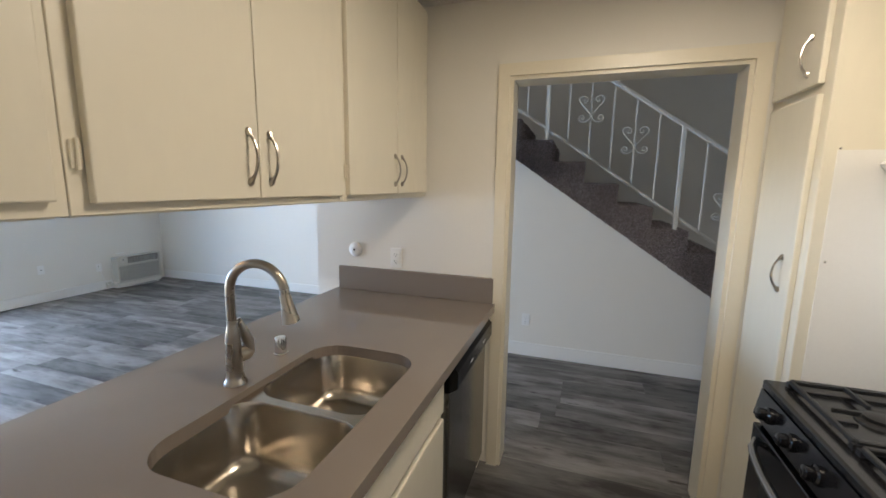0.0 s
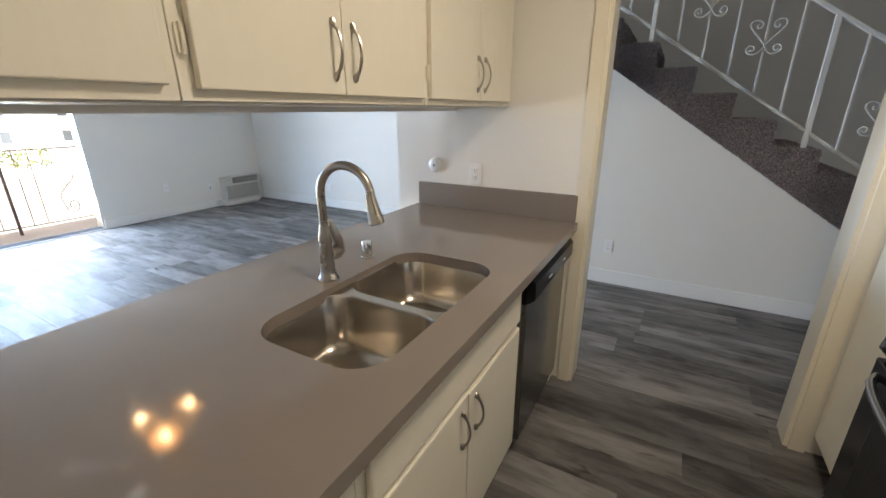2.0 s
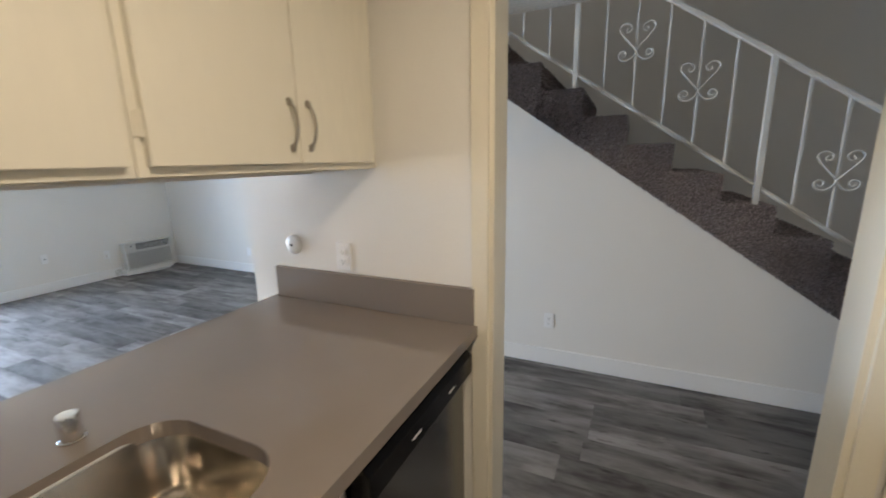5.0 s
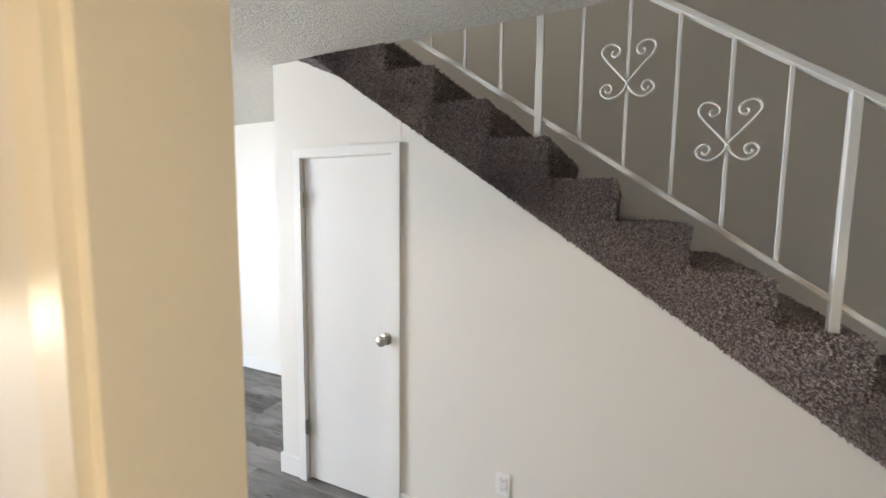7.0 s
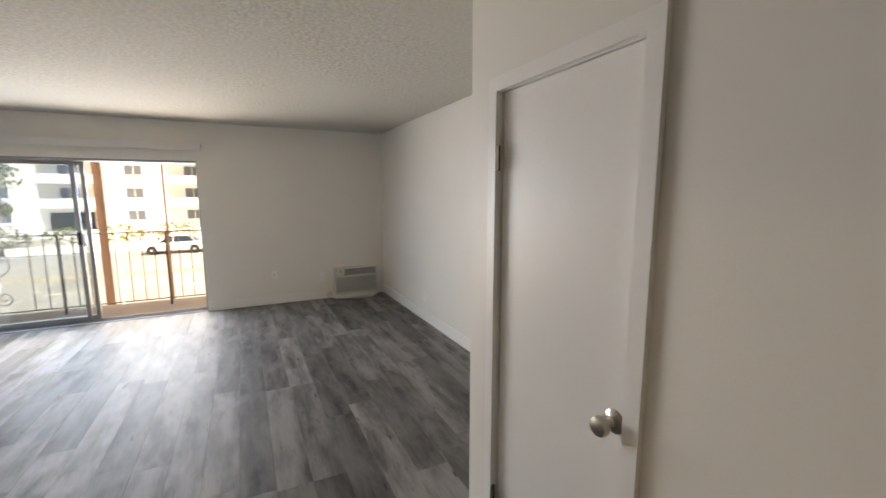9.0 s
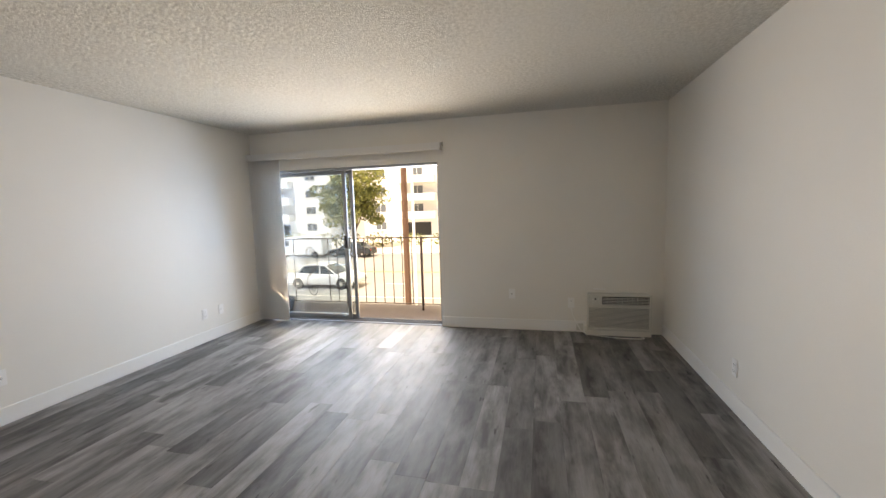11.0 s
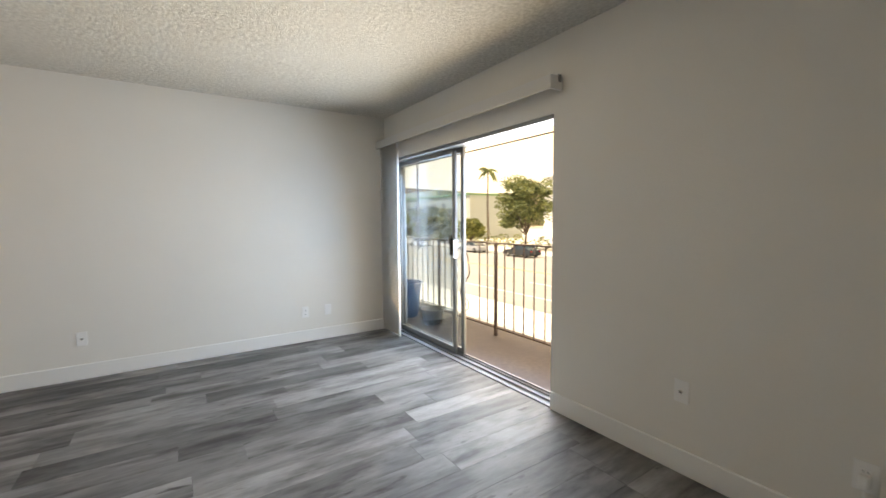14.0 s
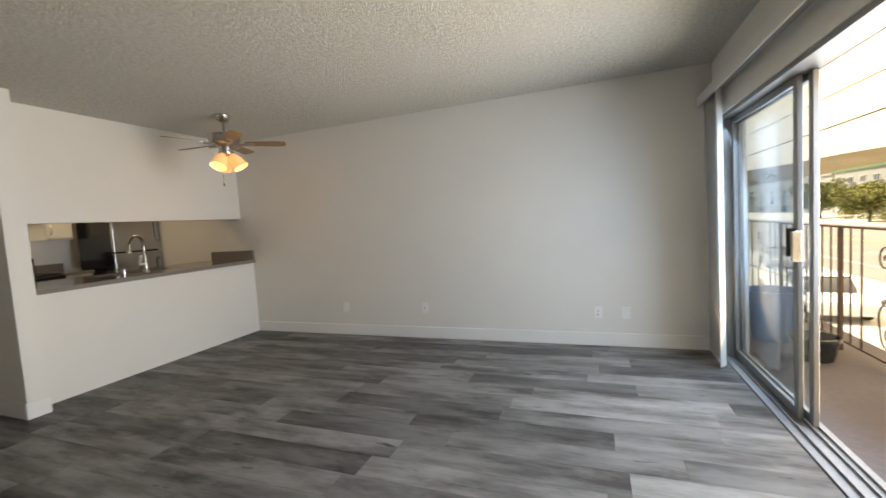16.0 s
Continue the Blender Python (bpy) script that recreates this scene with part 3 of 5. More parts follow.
for a, b in ((SY + 0.02, 1.11),):
    dr = part("drawer", boxed(BX + 0.0005, BX + 0.02, a, b, 0.71, 0.866, bevel=0.004, seg=2), CABINET, drawcab)
    bm = bmesh.new()
    box(bm, BX + 0.003, BX + 0.0203, a + 0.2, b - 0.12, 0.8655, 0.8675)
    part("worn_edge", bm, WOODBLADE, dr, "worn bare wood edge")
    dr = part("door", boxed(BX + 0.0005, BX + 0.02, a, b, 0.125, 0.693, bevel=0.004, seg=2), CABINET, drawcab)
    pull(dr, BX + 0.02, b - 0.06, 0.59)

# dishwasher
dish = thing("dishwasher", "stainless steel dishwasher with a black control strip", "dishwasher", (0, 0, 0))
DY0, DY1 = 2.086, 2.70
part("tub", boxed(-0.3, BX - 0.02, DY0 + 0.004, DY1 - 0.004, 0.02, CT - 0.05), BLACK_MATT, dish)
part("door_panel", boxed(BX - 0.02, BX + 0.03, DY0, DY1, 0.105, 0.765, bevel=0.004, seg=2), DARK_STEEL, dish, "dark stainless steel door panel")
bm = bmesh.new()
prism(bm, [(BX - 0.02, 0.768), (BX + 0.03, 0.768), (BX + 0.062, 0.79), (BX + 0.062, 0.858), (BX + 0.045, 0.873), (BX - 0.02, 0.873)], "y", DY0 - 0.004, DY1)
bmesh.ops.bevel(bm, geom=list(bm.edges), offset=0.002, segments=1, affect="EDGES")
strip = part("control_strip", bm, BLACK_SATIN, dish, "glossy black control strip")
for y in (2.27, 2.5):
    part("button_mark", boxed(BX + 0.0622, BX + 0.0632, y, y + 0.045, 0.818, 0.823), PLASTIC, strip)
part("toe_panel", boxed(BX - 0.06, BX - 0.03, DY0, DY1, 0.005, 0.1), BLACK_MATT, dish)
part("end_panel", boxed(-0.1, BX + 0.001, DY1 + 0.002, KY - 0.001, 0, CT - 0.041), CREAM, dish, "cream filler strip")

# pantry beside the range
PXF, PY0 = 1.44, 2.345
pantry = thing("pantry_cabinet", "tall cream painted pantry cabinet with two doors", "cabinet", (0, 0, 0))
part("body", boxed(PXF, EX, PY0, KY, 0.09, 2.43, bevel=0.002), CABINET, pantry)
# whiter than the cabinet: the hood light's brightness is in this colour
part("side_panel", boxed(PXF + 0.035, EX, PY0 - 0.004, PY0 - 0.0005, 0.09, 1.685), TRIM, pantry, "smooth side panel, coloured whiter as lit by the hood")
part("toe_kick", boxed(PXF + 0.05, EX, PY0, KY, 0, 0.09), TOE_SHADE, pantry)
up = part("door", boxed(PXF - 0.02, PXF - 0.0005, PY0 + 0.05, KY - 0.035, 1.9, 2.4, bevel=0.004, seg=2), CABINET, pantry)
pull(up, PXF - 0.02, PY0 + 0.125, 2.005, out=(-1, 0))
lo = part("door", boxed(PXF - 0.02, PXF - 0.0005, PY0 + 0.045, KY - 0.035, 0.12, 1.868, bevel=0.004, seg=2), CABINET, pantry)
pull(lo, PXF - 0.02, PY0 + 0.115, 1.258, out=(-1, 0))
for x, z in ((1.481, 1.69), (1.487, 1.326)):
    bm = bmesh.new()
    lathe(bm, [(0.004, 0), (0.004, 0.003), (0.002, 0.005), (0, 0.005)], 10, Matrix.Translation((x, PY0 - 0.004, z)) @ Matrix.Rotation(radians(90), 4, "X"))
    part("screw", bm, CHROME, pantry)

# gas range
RX, RY0, RY1 = 1.345, 1.515, 2.29
range_ = thing("gas_range", "black gas range with cast iron grates", "stove", (0, 0, 0))
part("body", boxed(RX + 0.03, EX - 0.02, RY0, RY1, 0.02, 0.885, bevel=0.004), BLACK, range_)
bm = bmesh.new()
box(bm, RX, EX - 0.02, RY0, RY1, 0.885, 0.918, bevel=0.008, seg=2)
top = part("cooktop", bm, BLACK, range_, "glossy black cooktop")
bm = bmesh.new()
prism(bm, [(RX + 0.03, 0.765), (RX - 0.015, 0.79), (RX + 0.0, 0.884), (RX + 0.03, 0.884)], "y", RY0 + 0.003, RY1 - 0.003)
panel = part("control_panel", bm, BLACK, range_)
for k in range(5):
    bm = bmesh.new()
    m = Matrix.Translation((RX - 0.008, RY0 + 0.09 + k * 0.145, 0.835)) @ Matrix.Rotation(radians(-82), 4, "Y")
    lathe(bm, [(0.026, 0), (0.026, 0.01), (0.02, 0.014), (0.018, 0.034), (0.014, 0.037), (0, 0.037)], 16, m)
    part("knob", bm, BLACK, panel, smooth=True)
door = part("oven_door", boxed(RX - 0.012, RX + 0.03, RY0 + 0.004, RY1 - 0.004, 0.2, 0.76, bevel=0.006, seg=2), BLACK, range_)
part("window", boxed(RX - 0.0135, RX - 0.0125, RY0 + 0.12, RY1 - 0.12, 0.33, 0.62), DARK, door, "dark oven window")
bm = bmesh.new()
pts = [(RX - 0.012 - 0.06 * math.sin(math.pi * u) ** 0.5, RY0 + 0.05 + (RY1 - RY0 - 0.1) * u, 0.715) for u in [i / 14 for i in range(15)]]
tube(bm, pts, 0.0125, 10)
part("oven_handle", bm, APPLIANCE, door, "curved stainless bar handle", smooth=True)
part("drawer", boxed(RX - 0.01, RX + 0.03, RY0 + 0.004, RY1 - 0.004, 0.03, 0.19, bevel=0.006, seg=2), BLACK, range_)
for gy in (RY0 + 0.03, RY0 + 0.395):
    bm = bmesh.new()
    w, x0, x1 = 0.335, RX + 0.06, EX - 0.1
    zg = 0.944
    for yy in (gy, gy + w):
        box(bm, x0, x1, yy - 0.007, yy + 0.007, zg - 0.016, zg, bevel=0.003)
    for xx in (x0, (x0 + x1) / 2, x1):
        box(bm, xx - 0.007, xx + 0.007, gy, gy + w, zg - 0.016, zg - 0.001, bevel=0.003)
    for xx in (x0 + (x1 - x0) / 4, x0 + (x1 - x0) * 3 / 4):
        box(bm, xx - 0.005, xx + 0.005, gy, gy + w * 0.36, zg - 0.014, zg + 0.001, bevel=0.002)
        box(bm, xx - 0.005, xx + 0.005, gy + w * 0.64, gy + w, zg - 0.014, zg + 0.001, bevel=0.002)
        box(bm, xx - 0.11, xx - 0.045, gy + w / 2 - 0.005, gy + w / 2 + 0.005, zg - 0.014, zg + 0.001, bevel=0.002)
        box(bm, xx + 0.045, xx + 0.11, gy + w / 2 - 0.005, gy + w / 2 + 0.005, zg - 0.014, zg + 0.001, bevel=0.002)
    for xx in (x0, x1):
        for yy in (gy, gy + w):
            box(bm, xx - 0.009, xx + 0.009, yy - 0.009, yy + 0.009, 0.916, zg - 0.01)
    part("grate", bm, BLACK_MATT, range_, "cast iron pan grate")
    for xx in (x0 + (x1 - x0) / 4, x0 + (x1 - x0) * 3 / 4):
        bm = bmesh.new()
        lathe(bm, [(0.055, 0), (0.052, 0.006), (0.036, 0.008), (0.036, 0.018), (0.03, 0.022), (0, 0.022)], 20, Matrix.Translation((xx, gy + w / 2, 0.917)))
        part("burner", bm, BLACK_MATT, range_, smooth=True)
part("backguard", boxed(EX - 0.06, EX - 0.001, RY0, RY1, 0.918, 1.14, bevel=0.008, seg=2), BLACK, range_)

# cabinets, hood and counter on the east wall
for y0, y1, z0 in ((1.50, PY0 - 0.006, 1.72), (1.19, 1.496, 1.36)):
    cab = thing("wall_cabinet", "cream painted wall cabinet on the range side", "cabinet", (0, 0, 0))
    part("body", boxed(1.74, EX, y0, y1, z0, 2.43, bevel=0.002), CABINET, cab)
    n = 2 if y1 - y0 > 0.5 else 1
    for k in range(n):
        a, b = y0 + 0.015 + k * (y1 - y0 - 0.015) / n, y0 + (k + 1) * (y1 - y0 - 0.015) / n
        dr = part("door", boxed(1.72, 1.7395, a, b, z0 + 0.02, 2.4, bevel=0.004, seg=2), CABINET, cab)
        pull(dr, 1.72, (b - 0.04) if k == 0 else a + 0.04, z0 + 0.13, out=(-1, 0))
hood = thing("range_hood", "white under-cabinet range hood with a lamp", "range hood", (0, 0, 0))
bm = bmesh.new()
prism(bm, [(1.58, 1.64), (1.6, 1.615), (EX, 1.615), (EX, 1.718), (1.66, 1.718)], "y", RY0 - 0.005, PY0 - 0.01)
part("shell", bm, TRIM, hood)
part("lamp_lens", boxed(1.72, 1.98, 1.86, 1.94, 1.6105, 1.6145), glow("hood_lens", (1, 0.96, 0.9), 1.0), hood, "lit lamp lens")
side = thing("side_base_cabinet", "cream base cabinet between range and refrigerator", "cabinet", (0, 0, 0))
part("body", boxed(1.42, EX, 1.19, RY0 - 0.004, 0.1, 0.899), CABINET, side)
dr = part("door", boxed(1.40, 1.4195, 1.2, RY0 - 0.012, 0.13, 0.87, bevel=0.004, seg=2), CABINET, side)
pull(dr, 1.40, 1.47, 0.76, out=(-1, 0))
bm = bmesh.new()
box(bm, 1.38, EX, 1.19, RY0 - 0.003, 0.9, CT, bevel=0.002)
box(bm, EX - 0.02, EX - 0.001, 1.19, RY0 - 0.003, CT + 0.0005, CT + 0.1, bevel=0.002)
solid("side_countertop", bm, QUARTZ, "short taupe quartz countertop beside the range", "countertop")

fridge = thing("refrigerator", "stainless refrigerator with dark sides in the corner", "refrigerator", (0, 0, 0))
part("body", boxed(1.14, 1.82, SY + 0.01, 1.11, 0.02, 1.68, bevel=0.006), BLACK, fridge, "dark side casing")
for z0, z1 in ((0.07, 1.13), (1.145, 1.675)):
    dr = part("door", boxed(1.08, 1.1395, SY + 0.012, 1.108, z0, z1, bevel=0.01, seg=2), APPLIANCE, fridge, "stainless door")
    bm = bmesh.new()
    zc = (z0 + 0.12, z0 + 0.4) if z0 > 1 else (z1 - 0.5, z1 - 0.1)
    tube(bm, [(1.08, SY + 0.06, zc[0]), (1.045, SY + 0.06, zc[0] + 0.02), (1.045, SY + 0.06, zc[1] - 0.02), (1.08, SY + 0.06, zc[1])], 0.011, 10)
    part("handle", bm, APPLIANCE, dr, smooth=True)

klight = thing("kitchen_ceiling_light", "white flush glass ceiling light in the kitchen", "ceiling light", (1.0, 1.68, CZ))
bm = bmesh.new()
lathe(bm, [(0.13, 0), (0.13, -0.02), (0.12, -0.022), (0, -0.022)], 24)
part("pan", bm, TRIM, klight)


# ---- outlets and small fittings ----
def outlet(x, y, z, face, label="white duplex wall outlet", kind_="duplex", w=0.07, h=0.114):
    """face: 's' looks south, 'n' north, 'e' east."""
    t = thing("wall_outlet", label, "outlet", (x, y, z), "wall outlets")
    part("plate", boxed(-w / 2, w / 2, -0.006, 0, -h / 2, h / 2, bevel=0.002, seg=2), PLASTIC, t)
    if kind_ == "duplex":
        for dz in (-0.02, 0.02):
            s = part("socket", boxed(-0.017, 0.017, -0.009, -0.006, dz - 0.0145, dz + 0.0145, bevel=0.003), PLASTIC, t)
            bm = bmesh.new()
            box(bm, -0.008, -0.006, -0.0098, -0.0091, dz - 0.004, dz + 0.006)
            box(bm, 0.006, 0.008, -0.0098, -0.0091, dz - 0.004, dz + 0.005)
            box(bm, -0.002, 0.002, -0.0098, -0.0091, dz - 0.011, dz - 0.007)
            part("slot", bm, DARK, s)
    else:
        bm = bmesh.new()
        lathe(bm, [(0.008, 0), (0.008, 0.006), (0.004, 0.008), (0, 0.008)], 12, Matrix.Translation((0, -0.006, 0)) @ Matrix.Rotation(radians(90), 4, "X"))
        part("jack", bm, CHROME if kind_ == "coax" else PLASTIC, t)
    t.rotation_euler = (0, 0, {"s": 0, "n": math.pi, "e": math.pi / 2}[face])
    return t


outlet(-0.262, KY, 1.145, "s")
outlet(0.30, TY, 0.345, "s")
outlet(-1.978, SY, 0.325, "n")
outlet(-3.006, SY, 0.335, "n", "white wall plate with a cable jack", "coax")
outlet(-4.796, SY, 0.318, "n")
outlet(-5.038, SY, 0.318, "n", "blank white wall plate", "blank")
outlet(WX, 3.85, 0.42, "e", "off-white cable jack wall plate", "coax")
outlet(WX, 4.505, 0.33, "e", "white outlet feeding the air conditioner")
outlet(-4.1, NY, 0.30, "s")
fit_ = thing("round_wall_plate", "round white wall fitting with a dark centre", "wall fitting", (-0.524, KY, 1.178))
bm = bmesh.new()
lathe(bm, [(0.042, 0), (0.042, 0.006), (0.036, 0.014), (0.02, 0.018), (0, 0.018)], 24, Matrix.Rotation(radians(90), 4, "X"))
part("dome", bm, PLASTIC, fit_, smooth=True)
bm = bmesh.new()
lathe(bm, [(0.006, 0.0175), (0.006, 0.0195), (0, 0.0195)], 12, Matrix.Rotation(radians(90), 4, "X"))
part("button", bm, DARK, fit_)


# ---- stair ----
stairs = thing("staircase", "straight stair wrapped in shaggy mauve-grey carpet", "stairs", (0, 0, 0), kind="structure")
srng = random.Random(9)


def fuzzy(pts, step=0.012, amp=0.0045):
    """Points along a closed outline, close together and slightly uneven."""
    out = []
    for i in range(len(pts)):
        a, b = Vector(pts[i]), Vector(pts[(i + 1) % len(pts)])
        n = max(1, int((b - a).length / step))
        for k in range(n):
            p = a.lerp(b, k / n)
            out.append((p.x + srng.uniform(-amp, amp), p.y + srng.uniform(-amp, amp)))
    return out


SIDE = TY - 0.014
for n in range(1, 16):
    nx, nz = nose(n)
    lo0, lo1 = max(0.002, under(nx) - 0.002), max(0.002, under(nx - RUN) - 0.002)
    back = nx - RUN - (0.16 if n == 15 else 0.0)
    prof = [(nx, nz - RISE - 0.006), (nx - 0.009, nz - RISE + 0.006), (nx - 0.004, nz - 0.06), (nx + 0.002, nz - 0.035), (nx, nz - 0.014), (nx - 0.014, nz), (back, nz), (back, max(0.002, lo1)), (nx, lo0)]
    bm = bmesh.new()
    prism(bm, fuzzy(prof), "y", SIDE, NY - 0.002)
    part("step", bm, CARPET, stairs)

# carpet pile on the open side, noses and treads
verts, faces = [], []


def tuft(p, d, h, w):
    s = d.cross(Vector((srng.uniform(-1, 1), srng.uniform(-1, 1), srng.uniform(-1, 1)))).normalized() * w
    t = d.cross(s).normalized() * w
    i = len(verts)
    tip = p + d * h + Vector((srng.uniform(-1, 1), srng.uniform(-1, 1), srng.uniform(-1, 1))) * h * 0.45
    verts.extend((p + s, p - s * 0.5 + t * 0.87, p - s * 0.5 - t * 0.87, tip))
    faces.extend(((i, i + 1, i + 3), (i + 1, i + 2, i + 3), (i + 2, i, i + 3)))


for n in range(4, 16):
    nx, nz = nose(n)
    for k in range(4200):
        x = nx - srng.uniform(-0.004, RUN + 0.03)
        z0, z1 = under(x) - 0.004, nz + 0.002
        z = z0 + (z1 - z0) * srng.random()
        tuft(Vector((x, SIDE + 0.002, z)), Vector((srng.uniform(-0.4, 0.4), -1, srng.uniform(-0.7, 0.3))).normalized(), srng.uniform(0.005, 0.013), 0.0045)
    for k in range(150):
        x = nx - srng.uniform(0, RUN)
        tuft(Vector((x, SIDE + srng.uniform(0, 0.02), under(x) + srng.uniform(-0.004, 0.01))), Vector((srng.uniform(-0.4, 0.4), -0.8, -0.8)).normalized(), srng.uniform(0.006, 0.014), 0.0045)
    for k in range(1300):
        y = SIDE + (NY - SIDE) * srng.random() ** 1.6
        z = nz - srng.random() * RISE
        tuft(Vector((nx - 0.002 - max(0, nz - 0.03 - z) * 0.06, y, z)), Vector((1, srng.uniform(-0.4, 0.2), srng.uniform(-0.5, 0.4))).normalized(), srng.uniform(0.005, 0.012), 0.0045)
        tuft(Vector((nx - 0.01 - srng.random() * RUN, y, nz - 0.001)), Vector((srng.uniform(-0.4, 0.4), srng.uniform(-0.4, 0.4), 1)).normalized(), srng.uniform(0.005, 0.012), 0.0045)
me = bpy.data.meshes.new("carpet_pile")
me.from_pydata([tuple(v) for v in verts], [], faces)
PILE = leaf_mat("carpet_pile_fibre", (0.11, 0.088, 0.088), (0.62, 0.53, 0.51))
me.materials.append(PILE)
pile = new("carpet_pile", me)
pile.parent = stairs
tagged(pile, "loose shaggy carpet pile", kind="stuff")

# ---- stair railing ----
RLY = 4.412
rail = thing("stair_railing", "white painted wrought iron stair railing with heart scrolls", "railing", (0, 0, 0))


def zb(x):
    return 1.462 + 0.685 * (1.259 - x)


def zt(x):
    return 2.394 + 0.672 * (0.933 - x)


def sloped(bm, x0, x1, f, h, w):
    """A flat bar along the slope."""
    vs = [bm.verts.new((x, RLY + sy * w / 2, f(x) + sz * h / 2)) for x in (x0, x1) for sy in (-1, 1) for sz in (-1, 1)]
    for q in ((0, 1, 3, 2), (4, 6, 7, 5), (0, 4, 5, 1), (2, 3, 7, 6), (0, 2, 6, 4), (1, 5, 7, 3)):
        bm.faces.new([vs[i] for i in q])


for nm, f, h, w in (("bottom_rail", zb, 0.026, 0.016), ("top_rail", zt, 0.03, 0.034)):
    bm = bmesh.new()
    sloped(bm, -0.66, 2.55, f, h, w)
    bmesh.ops.bevel(bm, geom=list(bm.edges), offset=0.003, segments=1, affect="EDGES")
    part(nm, bm, IRON_WHITE, rail)
POST = 1.048
for k in range(4):
    px = -0.646 + POST * k
    step_n = 9 - math.ceil((px - NX9) / RUN - 1e-6)
    foot = RISE * min(15, step_n) - 0.047
    part("post", boxed(px - 0.0155, px + 0.0155, RLY - 0.0155, RLY + 0.0155, foot - 0.004, zt(px) + 0.004, bevel=0.002), IRON_WHITE, rail)
HEART = [(0, 0), (0.03, 0.035), (0.06, 0.07), (0.085, 0.1), (0.097, 0.122), (0.09, 0.145), (0.068, 0.155), (0.043, 0.147), (0.03, 0.128), (0.038, 0.108), (0.056, 0.106), (0.06, 0.12), (0.052, 0.126)]
CURL = [(0, 0), (0.012, -0.028), (0.035, -0.05), (0.062, -0.056), (0.088, -0.044), (0.097, -0.022), (0.084, -0.002), (0.064, -0.002), (0.054, -0.018), (0.062, -0.034), (0.076, -0.032), (0.078, -0.022)]


def spline(pts, n=4):
    out = []
    for i in range(len(pts) - 1):
        p0, p1, p2, p3 = pts[max(0, i - 1)], pts[i], pts[i + 1], pts[min(len(pts) - 1, i + 2)]
        for k in range(n):
            t = k / n
            out.append(tuple(0.5 * (2 * b + (c - a) * t + (2 * a - 5 * b + 4 * c - d) * t * t + (3 * b - a - 3 * c + d) * t ** 3) for a, b, c, d in zip(p0, p1, p2, p3)))
    return out + [pts[-1]]


for k in range(3):
    for j in range(1, 6):
        x = -0.646 + POST * k + POST * j / 6
        bar = part("baluster", boxed(x - 0.0065, x + 0.0065, RLY - 0.0065, RLY + 0.0065, zb(x), zt(x), bevel=0.001), IRON_WHITE, rail)
        if j in (2, 4):
            zc = 2.150 - 0.745 * (x - 0.752)
            bm = bmesh.new()
            for s in (-1, 1):
                for shape in (HEART, CURL):
                    tube(bm, [(x + s * u, RLY - 0.009, zc + v) for u, v in spline(shape)], 0.0052, 6)
            part("heart_scroll", bm, IRON_WHITE, bar, smooth=True)

# ---- closet door under the stair ----
closet = thing("closet_door", "plain white flush closet door, closed", "door", (0, 0, 0), kind="structure")
part("slab", boxed(CD0 + 0.006, CD1 - 0.008, TY + 0.012, TY + 0.047, 0.012, CDZ - 0.004, bevel=0.002), TRIM, closet)
bm = bmesh.new()
for b in ((CD0 - 0.001, CD0 + 0.001, TY + 0.002, TY + 0.098, 0, CDZ), (CD1 - 0.002, CD1 + 0.001, TY + 0.002, TY + 0.098, 0, CDZ), (CD0 + 0.001, CD1 - 0.002, TY + 0.002, TY + 0.098, CDZ - 0.002, CDZ + 0.001)):
    box(bm, *b)
part("jamb", bm, TRIM, closet)
# unseen near-black sheet, the closet's shade behind the door gaps
part("closet_dark_sheet", boxed(CD0 - 0.1, CD1 + 0.1, TY + 0.102, TY + 0.12, 0, CDZ - 0.05), DARK, closet)
for z in (1.688, 0.34):
    bm = bmesh.new()
    tube(bm, [(CD0 + 0.002, TY - 0.006, z - 0.045), (CD0 + 0.002, TY - 0.006, z + 0.045)], 0.0075, 10)
    box(bm, CD0 - 0.016, CD0 + 0.02, TY - 0.0175, TY - 0.0165, z - 0.043, z + 0.043)
    part("hinge", bm, BRASS, closet, "worn metal hinge")
bm = bmesh.new()
m = Matrix.Translation((CD1 - 0.046, TY + 0.012, 0.955)) @ Matrix.Rotation(radians(90), 4, "X")
lathe(bm, [(0.033, 0), (0.033, 0.005), (0.026, 0.01), (0.012, 0.014), (0.011, 0.03), (0.018, 0.036), (0.026, 0.045), (0.028, 0.056), (0.025, 0.066), (0.014, 0.071), (0, 0.072)], 24, m)
part("knob", bm, NICKEL, closet, "round brushed nickel knob", smooth=True)
# taped seam over the door's corner
bm = bmesh.new()
box(bm, CD1 + 0.046, CD1 + 0.0475, TY - 0.0012, TY + 0.001, CDZ + 0.05, under(CD1 + 0.046) - 0.02)
solid("wall_seam", bm, WALL, "hairline drywall seam above the closet door", "wall seam", kind="structure")


# ---- sliding balcony door ----
slider = thing("sliding_door", "aluminium sliding glass balcony door, pushed open", "sliding door", (0, 0, 0), kind="structure")
FX0, FX1 = WX - 0.165, WX - 0.008
bm = bmesh.new()
box(bm, FX0, FX1, SL0, SL0 + 0.035, 0.0, SLZ, bevel=0.002)
box(bm, FX0, FX1, SL1 - 0.012, SL1, 0.0, SLZ, bevel=0.002)
box(bm, FX0, FX1, SL0 + 0.036, SL1 - 0.013, SLZ - 0.03, SLZ, bevel=0.002)
part("outer_frame", bm, ALU, slider)
bm = bmesh.new()
box(bm, WX - 0.2, WX - 0.005, SL0, SL1, -0.03, 0.008, bevel=0.002)
for xx in (WX - 0.155, WX - 0.118, WX - 0.055):
    box(bm, xx - 0.0025, xx + 0.0025, SL0 + 0.036, SL1 - 0.013, 0.009, 0.024)
